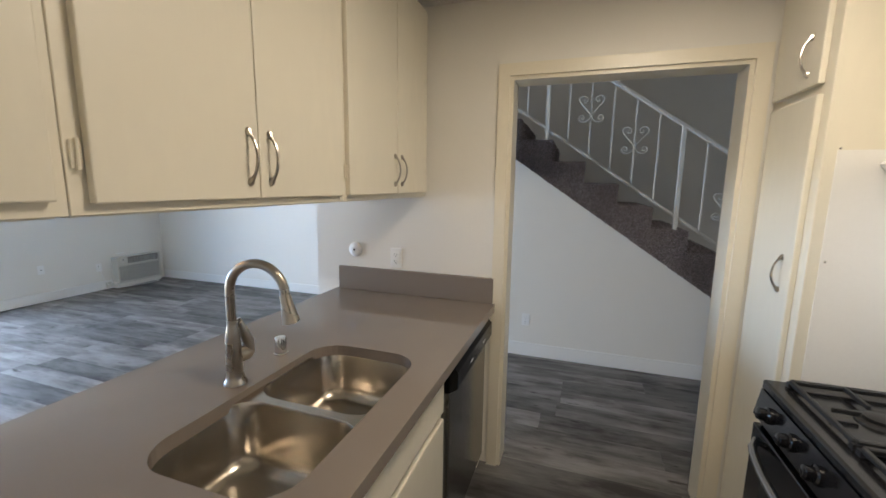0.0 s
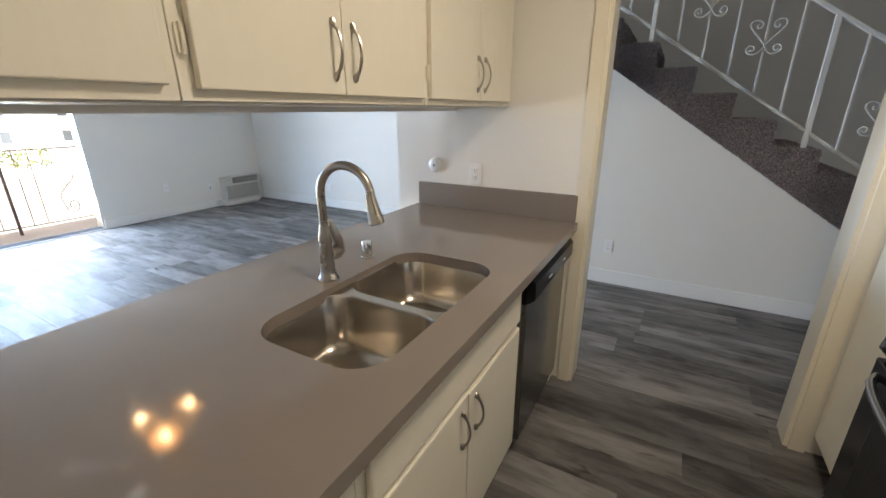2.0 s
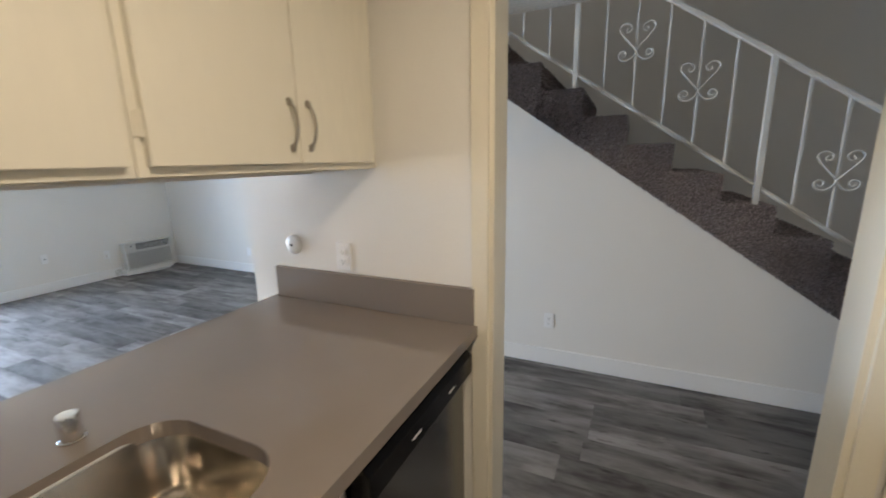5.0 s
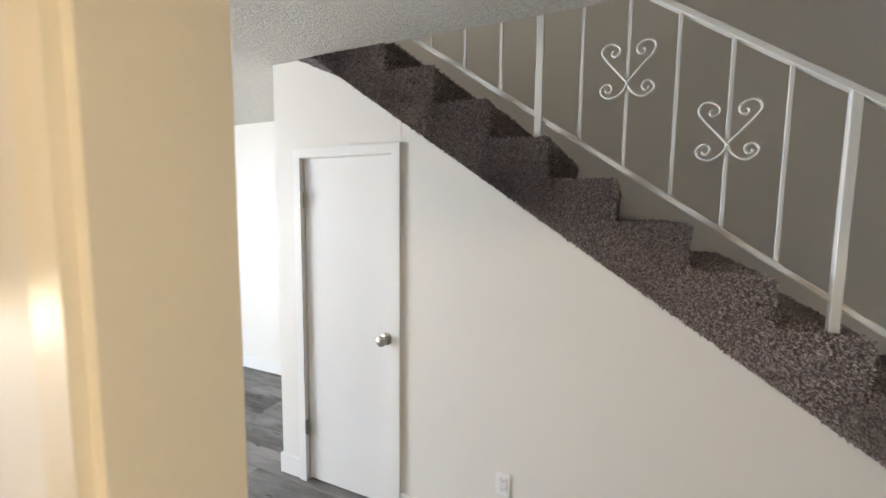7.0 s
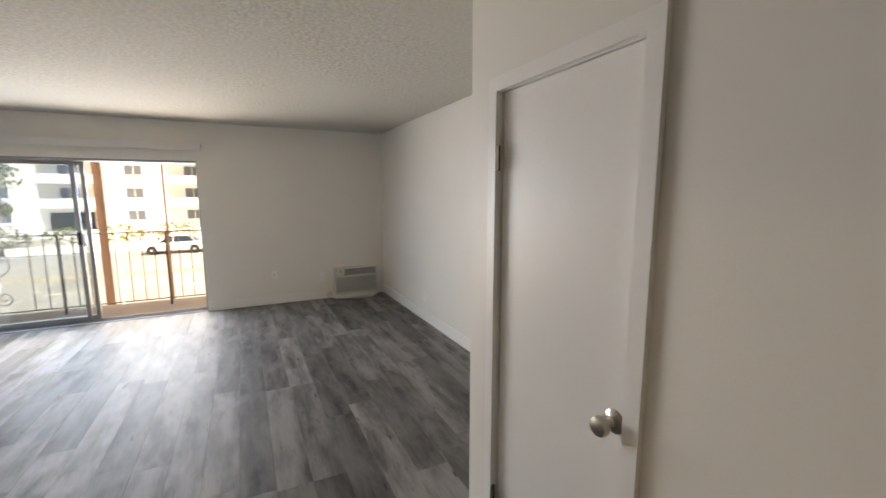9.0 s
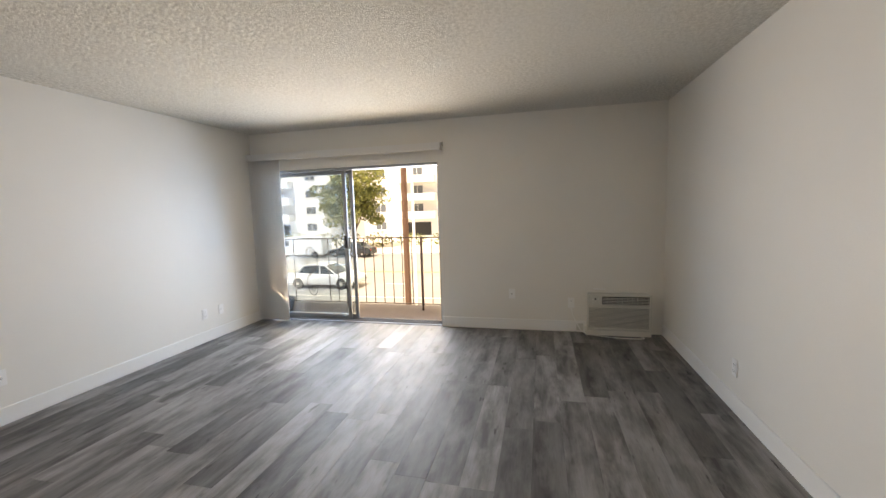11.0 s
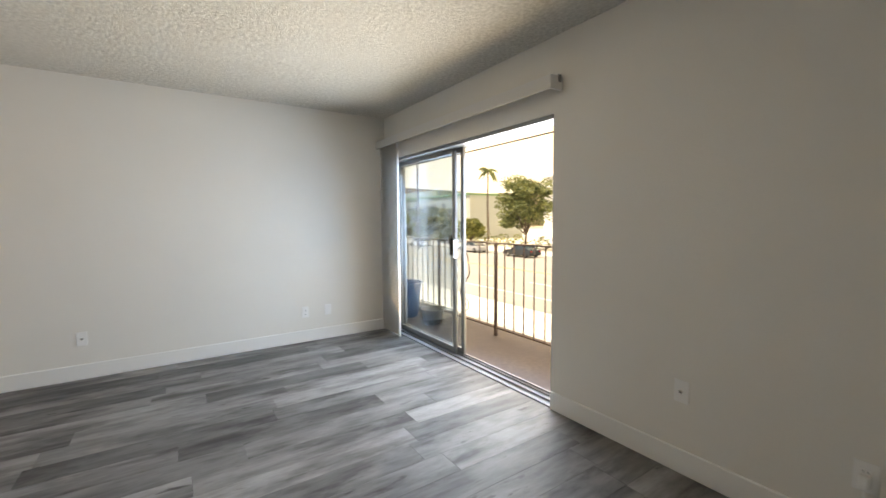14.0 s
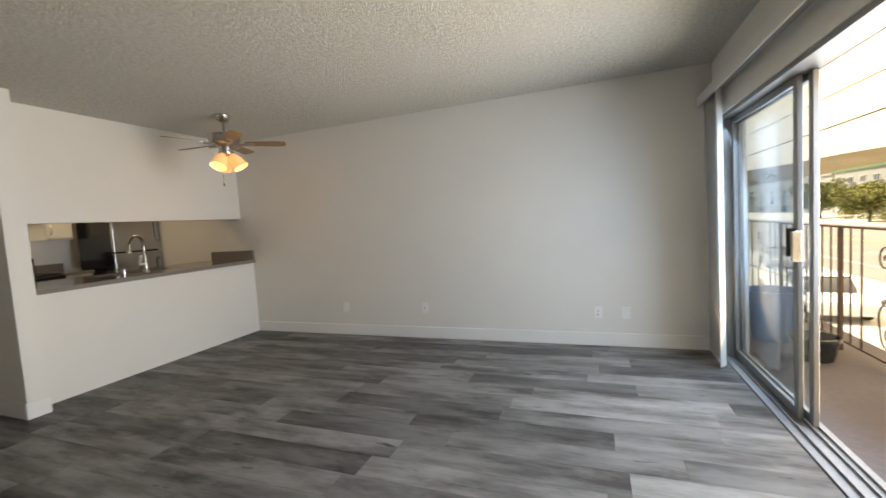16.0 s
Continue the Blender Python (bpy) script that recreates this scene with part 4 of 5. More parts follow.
part("sill_track", bm, SILL, slider, "scuffed aluminium sill track")
for x, y0, y1 in ((WX - 0.136, SL0 + 0.037, 1.858), (WX - 0.099, SL0 + 0.045, 1.775)):
    pan = part("panel", boxed(x - 0.014, x + 0.014, y0, y0 + 0.042, 0.026, SLZ - 0.032, bevel=0.003), ALU, slider, "grey aluminium panel frame")
    bm = bmesh.new()
    box(bm, x - 0.014, x + 0.014, y1 - 0.046, y1, 0.026, SLZ - 0.032, bevel=0.003)
    part("stile", bm, ALU, pan)
    bm = bmesh.new()
    box(bm, x - 0.013, x + 0.013, y0 + 0.042, y1 - 0.046, 0.026, 0.082, bevel=0.003)
    part("bottom_rail", bm, ALU, pan)
    bm = bmesh.new()
    box(bm, x - 0.013, x + 0.013, y0 + 0.042, y1 - 0.046, SLZ - 0.075, SLZ - 0.032, bevel=0.003)
    part("top_rail", bm, ALU, pan)
    gl = part("pane", boxed(x - 0.0025, x + 0.0025, y0 + 0.04, y1 - 0.044, 0.08, SLZ - 0.073), GLASS, pan, "clear glass pane")
    gl.visible_shadow = False
bm = bmesh.new()
box(bm, WX - 0.085, WX - 0.045, 1.737, 1.765, 0.955, 1.115, bevel=0.006, seg=2)
part("handle", bm, BLACK_MATT, slider, "black latch handle")
bm = bmesh.new()
box(bm, WX - 0.1, WX - 0.052, 1.778, 1.8, 0.93, 1.1, bevel=0.004)
part("handle_plate", bm, CHROME, slider, "bright metal latch plate")

# ---- vertical blind pushed aside, with its valance ----
blind = thing("vertical_blind", "white vertical blind stacked at one side", "blind", (0, 0, 0))
bm = bmesh.new()
box(bm, WX + 0.1, WX + 0.112, SY + 0.012, 3.075, 2.092, 2.176, bevel=0.001)
box(bm, WX, WX + 0.1, 3.063, 3.075, 2.092, 2.176)
part("valance", bm, BLIND, blind, "flat white valance board")
part("head_rail", boxed(WX + 0.03, WX + 0.075, SY + 0.012, 3.06, 2.12, 2.16, bevel=0.003), ALU, blind)
bm = bmesh.new()
box(bm, WX + 0.02, WX + 0.045, 3.0755, 3.082, 2.14, 2.185, bevel=0.001)
part("bracket", bm, ALU, blind)
vane_me = None
for k in range(13):
    if vane_me is None:
        bm = bmesh.new()
        prof = [(0.0445 * math.cos(a) * 1.0, 0.05 * (math.sin(a) - 1) * 0.16) for a in [math.pi * i / 8 for i in range(9)]]
        prism(bm, prof + [(u, v - 0.0012) for u, v in reversed(prof)], "z", 0.018, 2.118)
        vane_me = mesh_of("vane", bm, BLIND)
    v = new("vane", vane_me)
    v.parent = blind
    v.matrix_basis = Matrix.Translation((WX + 0.055, SY + 0.05 + k * 0.0335, 0)) @ Matrix.Rotation(radians(83 if k < 12 else 52), 4, "Z")

# ---- wall air conditioner ----
AY0, AY1, AZ0, AZ1, AX = 4.662, 5.302, 0.068, 0.46, WX + 0.15
ac = thing("air_conditioner", "beige through-wall air conditioner with a louvred grille", "air conditioner", (0, 0, 0))
part("case", boxed(WX - 0.02, AX - 0.02, AY0 + 0.012, AY1 - 0.012, AZ0 + 0.01, AZ1 - 0.008, bevel=0.004), PLASTIC_GREY, ac)
bm = bmesh.new()
box(bm, AX - 0.022, AX, AY0, AY0 + 0.022, AZ0, AZ1, bevel=0.004)
box(bm, AX - 0.022, AX, AY1 - 0.022, AY1, AZ0, AZ1, bevel=0.004)
box(bm, AX - 0.022, AX, AY0 + 0.0225, AY1 - 0.0225, AZ1 - 0.022, AZ1, bevel=0.004)
box(bm, AX - 0.022, AX, AY0 + 0.0225, AY1 - 0.0225, AZ0, AZ0 + 0.026, bevel=0.004)
box(bm, AX - 0.022, AX, AY0 + 0.0225, AY1 - 0.0225, 0.322, 0.346, bevel=0.003)
part("front_frame", bm, PLASTIC_GREY, ac)
part("backing", boxed(AX - 0.0199, AX - 0.017, AY0 + 0.023, AY1 - 0.023, AZ0 + 0.027, AZ1 - 0.023), AC_DARK, ac)
for k in range(17):
    z = AZ0 + 0.0335 + k * 0.0132
    part("slat", boxed(AX - 0.012, AX - 0.002, AY0 + 0.024, AY1 - 0.024, z, z + 0.0075, bevel=0.0015), PLASTIC_GREY, ac)
ctl = part("control_panel", boxed(AX - 0.016, AX - 0.004, AY0 + 0.024, AY0 + 0.15, 0.348, AZ1 - 0.024, bevel=0.002), PLASTIC_GREY, ac)
for dy, dz, s in ((0.03, 0.06, 0.011), (0.055, 0.065, 0.016), (0.055, 0.035, 0.009), (0.085, 0.065, 0.009), (0.1, 0.04, 0.008), (0.035, 0.03, 0.008)):
    part("button", boxed(AX - 0.004, AX - 0.002, AY0 + 0.02 + dy, AY0 + 0.02 + dy + s, 0.345 + dz - s / 2, 0.345 + dz + s / 2), DARK if s > 0.012 else PLASTIC, ctl)
for k in range(5):
    z = 0.352 + k * 0.0165
    part("louvre", boxed(AX - 0.016, AX - 0.004, AY0 + 0.156, AY1 - 0.024, z, z + 0.0045), PLASTIC_GREY, ac)
for k in range(9):
    y = AY0 + 0.2 + k * 0.05
    part("vane", boxed(AX - 0.0165, AX - 0.012, y, y + 0.004, 0.349, AZ1 - 0.026), PLASTIC_GREY, ac)
part("tray", boxed(WX, AX - 0.03, AY0 - 0.012, AY1 + 0.004, AZ0 - 0.066, AZ0 + 0.004, bevel=0.004), WALL, ac, "white support ledge")
bm = bmesh.new()
tube(bm, spline([(WX + 0.03, 4.505, 0.30), (WX + 0.035, 4.52, 0.2), (WX + 0.03, 4.57, 0.09), (WX + 0.05, 4.63, 0.012), (WX + 0.13, 4.75, 0.006), (WX + 0.19, 4.95, 0.006), (WX + 0.2, 5.15, 0.006), (WX + 0.17, 5.23, 0.006), (WX + 0.12, 5.2, 0.006)]), 0.0042, 6)
box(bm, WX + 0.008, WX + 0.045, 4.49, 4.52, 0.29, 0.345, bevel=0.005)
part("power_cord", bm, PLASTIC, ac, "white power cord on the floor")
bm = bmesh.new()
box(bm, WX + BT, WX + BT + 0.012, 4.56, 4.635, 0.02, 0.1, bevel=0.01, seg=2)
solid("cover_plate", bm, PLASTIC_GREY, "small grey square plate on the baseboard", "cover plate")
bm = bmesh.new()
box(bm, WX, WX + 0.012, 4.74, 4.86, 0.484, 0.498, bevel=0.004)
solid("wall_clip", bm, PLASTIC, "thin white strip above the air conditioner", "wall clip")

# ---- ceiling fan ----
BULB = glow("bulb_glow", (1.0, 0.58, 0.24), 0.9)
fan = thing("ceiling_fan", "brushed nickel ceiling fan with five wood blades and lit shades", "ceiling fan", (-1.42, 1.48, CZ))
bm = bmesh.new()
lathe(bm, [(0.07, 0), (0.068, -0.02), (0.05, -0.05), (0.03, -0.07), (0.014, -0.075)], 24)
part("canopy", bm, NICKEL, fan, smooth=True)
bm = bmesh.new()
lathe(bm, [(0.0125, -0.06), (0.0125, -0.2)], 12)
part("downrod", bm, NICKEL, fan, smooth=True)
bm = bmesh.new()
lathe(bm, [(0.02, -0.165), (0.05, -0.18), (0.132, -0.19), (0.142, -0.2), (0.142, -0.255), (0.13, -0.272), (0.085, -0.295), (0.062, -0.305), (0.058, -0.35), (0.07, -0.36), (0.066, -0.38), (0.03, -0.395), (0.0, -0.397)], 28)
part("motor", bm, NICKEL, fan, smooth=True)
for k in range(5):
    rot = Matrix.Rotation(radians(228 - 8 + 72 * k), 4, "Z")
    bm = bmesh.new()
    prof = [(0.18, -0.045), (0.24, -0.052), (0.47, -0.062), (0.535, -0.056), (0.555, -0.036), (0.56, 0.0), (0.555, 0.036), (0.535, 0.056), (0.47, 0.062), (0.24, 0.052), (0.18, 0.045)]
    prism(bm, prof, "z", -0.003, 0.003)
    bl = part("blade", bm, WOODBLADE, fan, "light wood fan blade")
    bl.matrix_basis = rot @ Matrix.Translation((0, 0, -0.276)) @ Matrix.Rotation(radians(-11), 4, "X")
    bm = bmesh.new()
    tube(bm, [(0.08, 0, -0.012), (0.15, 0, -0.014), (0.2, 0, -0.007)], [0.014, 0.012, 0.016], 8)
    box(bm, 0.18, 0.26, -0.03, 0.03, -0.007, -0.0032)
    part("blade_iron", bm, NICKEL, bl)
for ang in (207, 100, 331):
    m = Matrix.Rotation(radians(ang), 4, "Z") @ Matrix.Translation((0.05, 0, -0.385)) @ Matrix.Rotation(radians(-32), 4, "Y")
    bm = bmesh.new()
    lathe(bm, [(0.018, 0.03), (0.022, 0.0), (0.03, -0.012), (0.05, -0.04), (0.06, -0.075), (0.064, -0.115), (0.074, -0.15), (0.071, -0.151), (0.06, -0.117), (0.056, -0.076), (0.046, -0.041), (0.02, -0.014)], 20, m)
    sh = part("shade", bm, SHADE, fan, "lit frosted glass shade", smooth=True)
    bm = bmesh.new()
    lathe(bm, [(0.0, -0.03), (0.015, -0.04), (0.026, -0.075), (0.022, -0.1), (0.0, -0.112)], 12, m)
    end = Matrix.Translation((-1.42, 1.48, CZ)) @ m @ Vector((0, 0, -0.16))
    lamp("fan_bulb", "POINT", pose(*end), 0.3, (1, 0.60, 0.28), radius=0.024)
    part("bulb", bm, BULB, sh, smooth=True)
bm = bmesh.new()
tube(bm, [(0.03, 0.03, -0.4), (0.032, 0.032, -0.66)], 0.0015, 5)
tube(bm, [(0.032, 0.032, -0.66), (0.032, 0.032, -0.69)], 0.006, 8)
part("pull_chain", bm, BRASS, fan)


# ---- balcony ----
GZ = -3.1
ASPHALT = paint("asphalt", (0.27, 0.265, 0.255), 0.9, vary=0.25, grain=9, bump=0.02, coarse=0.15)
PAVE = paint("pale_concrete_paving", (0.56, 0.54, 0.50), 0.9, vary=0.12, grain=5, bump=0.01, coarse=0.25)
STUCCO = paint("white_stucco", (0.78, 0.76, 0.72), 0.85, vary=0.06, grain=8, bump=0.02, coarse=0.1)
STUCCO_GREEN = paint("grey_green_stucco", (0.40, 0.42, 0.38), 0.85, vary=0.08, grain=8, bump=0.02, coarse=0.1)
ROOF_GREEN = paint("green_roof_band", (0.16, 0.27, 0.14), 0.7, vary=0.1)
WINDOW_DARK = paint("far_window_glass", (0.15, 0.165, 0.18), 0.12, vary=0.3, bump=0, coarse=0.4)
BARK = paint("bark", (0.12, 0.085, 0.06), 0.9, vary=0.3, grain=12, bump=0.05, stretch=(1, 1, 0.2))
POLEWOOD = paint("brown_wood_pole", (0.13, 0.07, 0.045), 0.85, vary=0.25, grain=20, bump=0.03, stretch=(1, 1, 0.1))
TYRE = paint("tyre_rubber", (0.02, 0.02, 0.02), 0.8, bump=0)
SOIL = paint("dry_hillside", (0.22, 0.19, 0.13), 0.95, vary=0.25, grain=0.6, bump=0.0, coarse=0.03)
LEAF_A = leaf_mat("olive_leaves", (0.10, 0.125, 0.04), (0.30, 0.31, 0.10))
LEAF_B = leaf_mat("yellow_green_leaves", (0.13, 0.15, 0.035), (0.36, 0.34, 0.09))
CAR_WHITE = paint("white_car_paint", (0.75, 0.75, 0.74), 0.2, vary=0.02, bump=0)
CAR_DARK = paint("dark_car_paint", (0.03, 0.035, 0.04), 0.18, vary=0.05, bump=0)
CAR_SILVER = paint("silver_car_paint", (0.45, 0.46, 0.47), 0.25, metal=0.4, vary=0.03, bump=0)
CARGLASS = paint("car_window_glass", (0.03, 0.045, 0.06), 0.05, vary=0.05, bump=0)
WIRE = paint("wire_black", (0.02, 0.02, 0.02), 0.7, bump=0)

bm = bmesh.new()
box(bm, -7.12, WX - 0.2, -4.0, 8.0, -0.28, -0.09, bevel=0.006)
solid("balcony_floor", bm, CONCRETE, "worn pinkish concrete balcony floor", "balcony", kind="structure")
RX_ = -6.8
brail = thing("balcony_railing", "dark wrought iron balcony railing with scrollwork panels", "railing", (0, 0, 0))
part("top_rail", boxed(RX_ - 0.02, RX_ + 0.02, -4.0, 8.0, 1.0, 1.016, bevel=0.003), IRON, brail)
part("bottom_rail", boxed(RX_ - 0.011, RX_ + 0.011, -4.0, 8.0, 0.0, 0.014, bevel=0.002), IRON, brail)
SPIRAL = [(0.0, 0.0)] + [(0.012 + 0.0125 * a * math.cos(a * 1.0), 0.0125 * a * math.sin(a * 1.0)) for a in [0.6 + i * 0.55 for i in range(14)]]
bar_me = mesh_of("baluster", boxed(-0.0055, 0.0055, -0.0055, 0.0055, 0.01, 1.002), IRON)
k = 0
for p in range(-4, 6):
    py = 0.02 + 1.22 * p
    part("post", boxed(RX_ - 0.016, RX_ + 0.016, py - 0.016, py + 0.016, -0.09, 1.002, bevel=0.002), IRON, brail)
    for j in range(1, 8):
        y = py + 1.22 * j / 8
        if j in (3, 4, 5) and p % 2 == 0 or not -3.9 < y < 7.9:
            continue
        ob = new("baluster", bar_me)
        ob.parent = brail
        ob.location = (RX_, y, 0)
    if p % 2 == 0:
        bm = bmesh.new()
        yc = py + 0.61
        # a lazy S: a spiral above, one below, joined by a slanting bar with small knots
        for s, zc, yo in ((1, 0.78, -0.02), (-1, 0.2, 0.02)):
            pts = [(RX_, yc + yo + s * 0.09 * (1 - i / 26) * math.cos(i * 0.42), zc + s * 0.11 * (1 - i / 26) * math.sin(i * 0.42)) for i in range(24)]
            tube(bm, pts, 0.0065, 6)
        tube(bm, spline([(RX_, yc + 0.07, 0.78), (RX_, yc + 0.1, 0.6), (RX_, yc, 0.48), (RX_, yc - 0.09, 0.36), (RX_, yc - 0.07, 0.2)]), 0.0065, 6)
        for dz, dy in ((0.03, 0.03), (-0.03, -0.03)):
            tube(bm, [(RX_, yc + dy + 0.025 * math.cos(a), 0.48 + dz + 0.025 * math.sin(a)) for a in [i * 0.7 for i in range(9)]], 0.005, 5)
        part("scroll", bm, IRON, brail, "curled iron scroll", smooth=True)

bin_ = thing("plastic_bin", "blue plastic tub standing on the balcony", "bin", (-6.42, -0.28, -0.09))
bm = bmesh.new()
lathe(bm, [(0.0, 0.0), (0.17, 0.0), (0.175, 0.01), (0.225, 0.46), (0.245, 0.465), (0.245, 0.49), (0.225, 0.49), (0.165, 0.03), (0, 0.03)], 26)
part("tub", bm, BLUE, bin_, smooth=True)
pot = thing("planter_pot", "dark planter pot beside the blue tub", "planter", (-6.5, 0.3, -0.09))
bm = bmesh.new()
lathe(bm, [(0.0, 0.0), (0.13, 0.0), (0.17, 0.17), (0.18, 0.17), (0.18, 0.2), (0.16, 0.2), (0.14, 0.14), (0, 0.14)], 22)
part("bowl", bm, CAR_DARK, pot, smooth=True)

# ---- street ----
bm = bmesh.new()
box(bm, -900, 60, -900, 900, GZ - 0.5, GZ)
solid("ground", bm, PAVE, "pale dry paving and verge", "ground", kind="structure")
bm = bmesh.new()
box(bm, -39.5, -17.5, -600, 300, GZ, GZ + 0.02)
solid("road", bm, ASPHALT, "grey asphalt street", "road", kind="structure")
for x0, x1 in ((-43.0, -39.5), (-17.5, -14.6)):
    bm = bmesh.new()
    box(bm, x0, x1, -600, 300, GZ + 0.001, GZ + 0.15, bevel=0.02)
    solid("pavement", bm, PAVE, "raised concrete pavement with kerb", "pavement", kind="structure")
MARK = paint("road_marking", (0.7, 0.68, 0.6), 0.8, vary=0.15)
MARK_Y = paint("yellow_road_marking", (0.6, 0.42, 0.08), 0.8, vary=0.15)
lines = thing("road_markings", "white and yellow painted lane lines", "road marking", (0, 0, 0), kind="structure")
for x, mt in ((-28.3, MARK_Y), (-28.6, MARK_Y), (-20.4, MARK)):
    part("line", boxed(x - 0.06, x + 0.06, -300, 150, GZ + 0.0205, GZ + 0.024), mt, lines)
for i in range(40):
    part("dash", boxed(-24.1, -23.98, -120 + i * 5, -118 + i * 5, GZ + 0.0205, GZ + 0.024), MARK, lines)


def car(name, x, y, turn, paintwork, label, van=False, kind_="car"):
    c = thing(name, label, kind_, (x, y, GZ + 0.02))
    L2, H, W = (2.7, 2.05, 0.98) if van else (2.25, 1.42, 0.88)
    if van:
        prof = [(-L2, 0.3), (L2, 0.3), (L2, 0.75), (L2 - 0.15, 1.0), (L2 - 0.75, 1.12), (L2 - 1.35, H - 0.1), (L2 - 1.6, H), (-L2 + 0.1, H), (-L2, H - 0.2)]
    else:
        prof = [(-L2, 0.35), (-L2 + 0.1, 0.25), (L2 - 0.1, 0.25), (L2, 0.4), (L2 - 0.05, 0.68), (L2 - 0.9, 0.86), (-L2 + 0.75, 0.92), (-L2 + 0.05, 0.88)]
    bm = bmesh.new()
    prism(bm, prof, "y", -W, W)
    bmesh.ops.bevel(bm, geom=list(bm.edges), offset=0.06, segments=2, affect="EDGES")
    part("body", bm, paintwork, c, smooth=True)
    if van:
        for s in (-1, 1):
            part("side_window", boxed(L2 - 1.75, L2 - 0.95, s * W - 0.01, s * W + 0.01, 1.2, 1.7, bevel=0.004), CARGLASS, c)
        bm = bmesh.new()
        prism(bm, [(L2 - 0.74, 1.16), (L2 - 0.72, 1.16), (L2 - 1.28, H - 0.12), (L2 - 1.3, H - 0.12)], "y", -W + 0.12, W - 0.12)
        part("windscreen", bm, CARGLASS, c)
    else:
        bm = bmesh.new()
        prism(bm, [(L2 - 1.15, 0.84), (L2 - 1.95, H - 0.06), (-L2 + 1.3, H - 0.06), (-L2 + 0.45, 0.88)], "y", -W + 0.13, W - 0.13)
        bmesh.ops.bevel(bm, geom=list(bm.edges), offset=0.05, segments=2, affect="EDGES")
        part("cabin_glass", bm, CARGLASS, c, smooth=True)
        bm = bmesh.new()
        prism(bm, [(L2 - 1.9, H - 0.075), (L2 - 2.1, H), (-L2 + 1.5, H), (-L2 + 1.22, H - 0.075)], "y", -W + 0.16, W - 0.16)
        bmesh.ops.bevel(bm, geom=list(bm.edges), offset=0.02, segments=2, affect="EDGES")
        part("roof", bm, paintwork, c, smooth=True)
        for px in (L2 - 1.95, 0.0, -L2 + 1.25):
            for s in (-1, 1):
                bm = bmesh.new()
                tube(bm, [(px + (0.7 if px > 0.2 else -0.55 if px < -0.2 else 0), s * (W - 0.1), 0.88), (px, s * (W - 0.15), H - 0.04)], 0.035, 6)
                part("pillar", bm, paintwork, c)
    for wx in (-L2 + 0.85, L2 - 0.85):
        for s in (-1, 1):
            bm = bmesh.new()
            m = Matrix.Translation((wx, s * (W - 0.06), 0.33)) @ Matrix.Rotation(radians(90), 4, "X")
            lathe(bm, [(0.18, -0.11), (0.31, -0.11), (0.33, -0.07), (0.33, 0.07), (0.31, 0.11), (0.18, 0.11)], 20, m)
            wh = part("wheel", bm, TYRE, c, smooth=True)
            bm = bmesh.new()
            lathe(bm, [(0.19, -0.1), (0.06, -0.115), (0.0, -0.115), (0.0, 0.115), (0.06, 0.115), (0.19, 0.1)], 16, m)
            part("rim", bm, CHROME, wh)
    for s in (-1, 1):
        part("headlight", boxed(L2 - 0.09, L2 - 0.005, s * W * 0.7 - 0.14, s * W * 0.7 + 0.14, 0.62, 0.72, bevel=0.02), PLASTIC, c)
        part("tail_light", boxed(-L2 + 0.0, -L2 + 0.07, s * W * 0.75 - 0.12, s * W * 0.75 + 0.12, 0.68, 0.8, bevel=0.02), paint("red_lens", (0.4, 0.02, 0.02), 0.2, bump=0), c)
    c.rotation_euler = (0, 0, radians(turn))
    return c


car("parked_van", -37.4, -19.2, -90, CAR_WHITE, "white panel van parked at the far kerb", True, "van")
car("parked_car", -37.6, -13.9, -90, CAR_DARK, "black sedan parked at the far kerb")
car("parked_car", -37.4, -29.3, -90, CAR_DARK, "dark sedan parked under street trees")
car("parked_car", -37.4, -38.5, -90, CAR_SILVER, "silver sedan parked at the far kerb")
car("parked_car", -37.6, -1.5, -90, CAR_WHITE, "white sedan parked at the far kerb")
car("parked_car", -37.6, -53.0, -90, CAR_WHITE, "white sedan parked down the street")
car("parked_car", -22.9, -8.4, 90, CAR_WHITE, "white sedan parked at the near kerb")
car("parked_car", -12.9, -15.0, 82, CAR_WHITE, "white car parked along the near side")
car("parked_car", -16.0, -27.5, 80, CAR_SILVER, "silver car parked along the near side")


def leaf_cloud(centre, radii, n, size, rnd):
    vs, fs = [], []
    for _ in range(n):
        while True:
            p = Vector((rnd.uniform(-1, 1), rnd.uniform(-1, 1), rnd.uniform(-1, 1)))
            if 0.35 < p.length < 1:
                break
        c = Vector(centre) + Vector((p.x * radii[0], p.y * radii[1], p.z * radii[2]))
        a = Vector((rnd.uniform(-1, 1), rnd.uniform(-1, 1), rnd.uniform(-1, 1))).normalized() * size * rnd.uniform(0.5, 1.3)
        b = a.cross(Vector((rnd.uniform(-1, 1), rnd.uniform(-1, 1), rnd.uniform(-1, 1)))).normalized() * size * rnd.uniform(0.25, 0.6)
        i = len(vs)
        vs.extend((c - a, c + b, c + a, c - b))
        fs.append((i, i + 1, i + 2, i + 3))
    return vs, fs


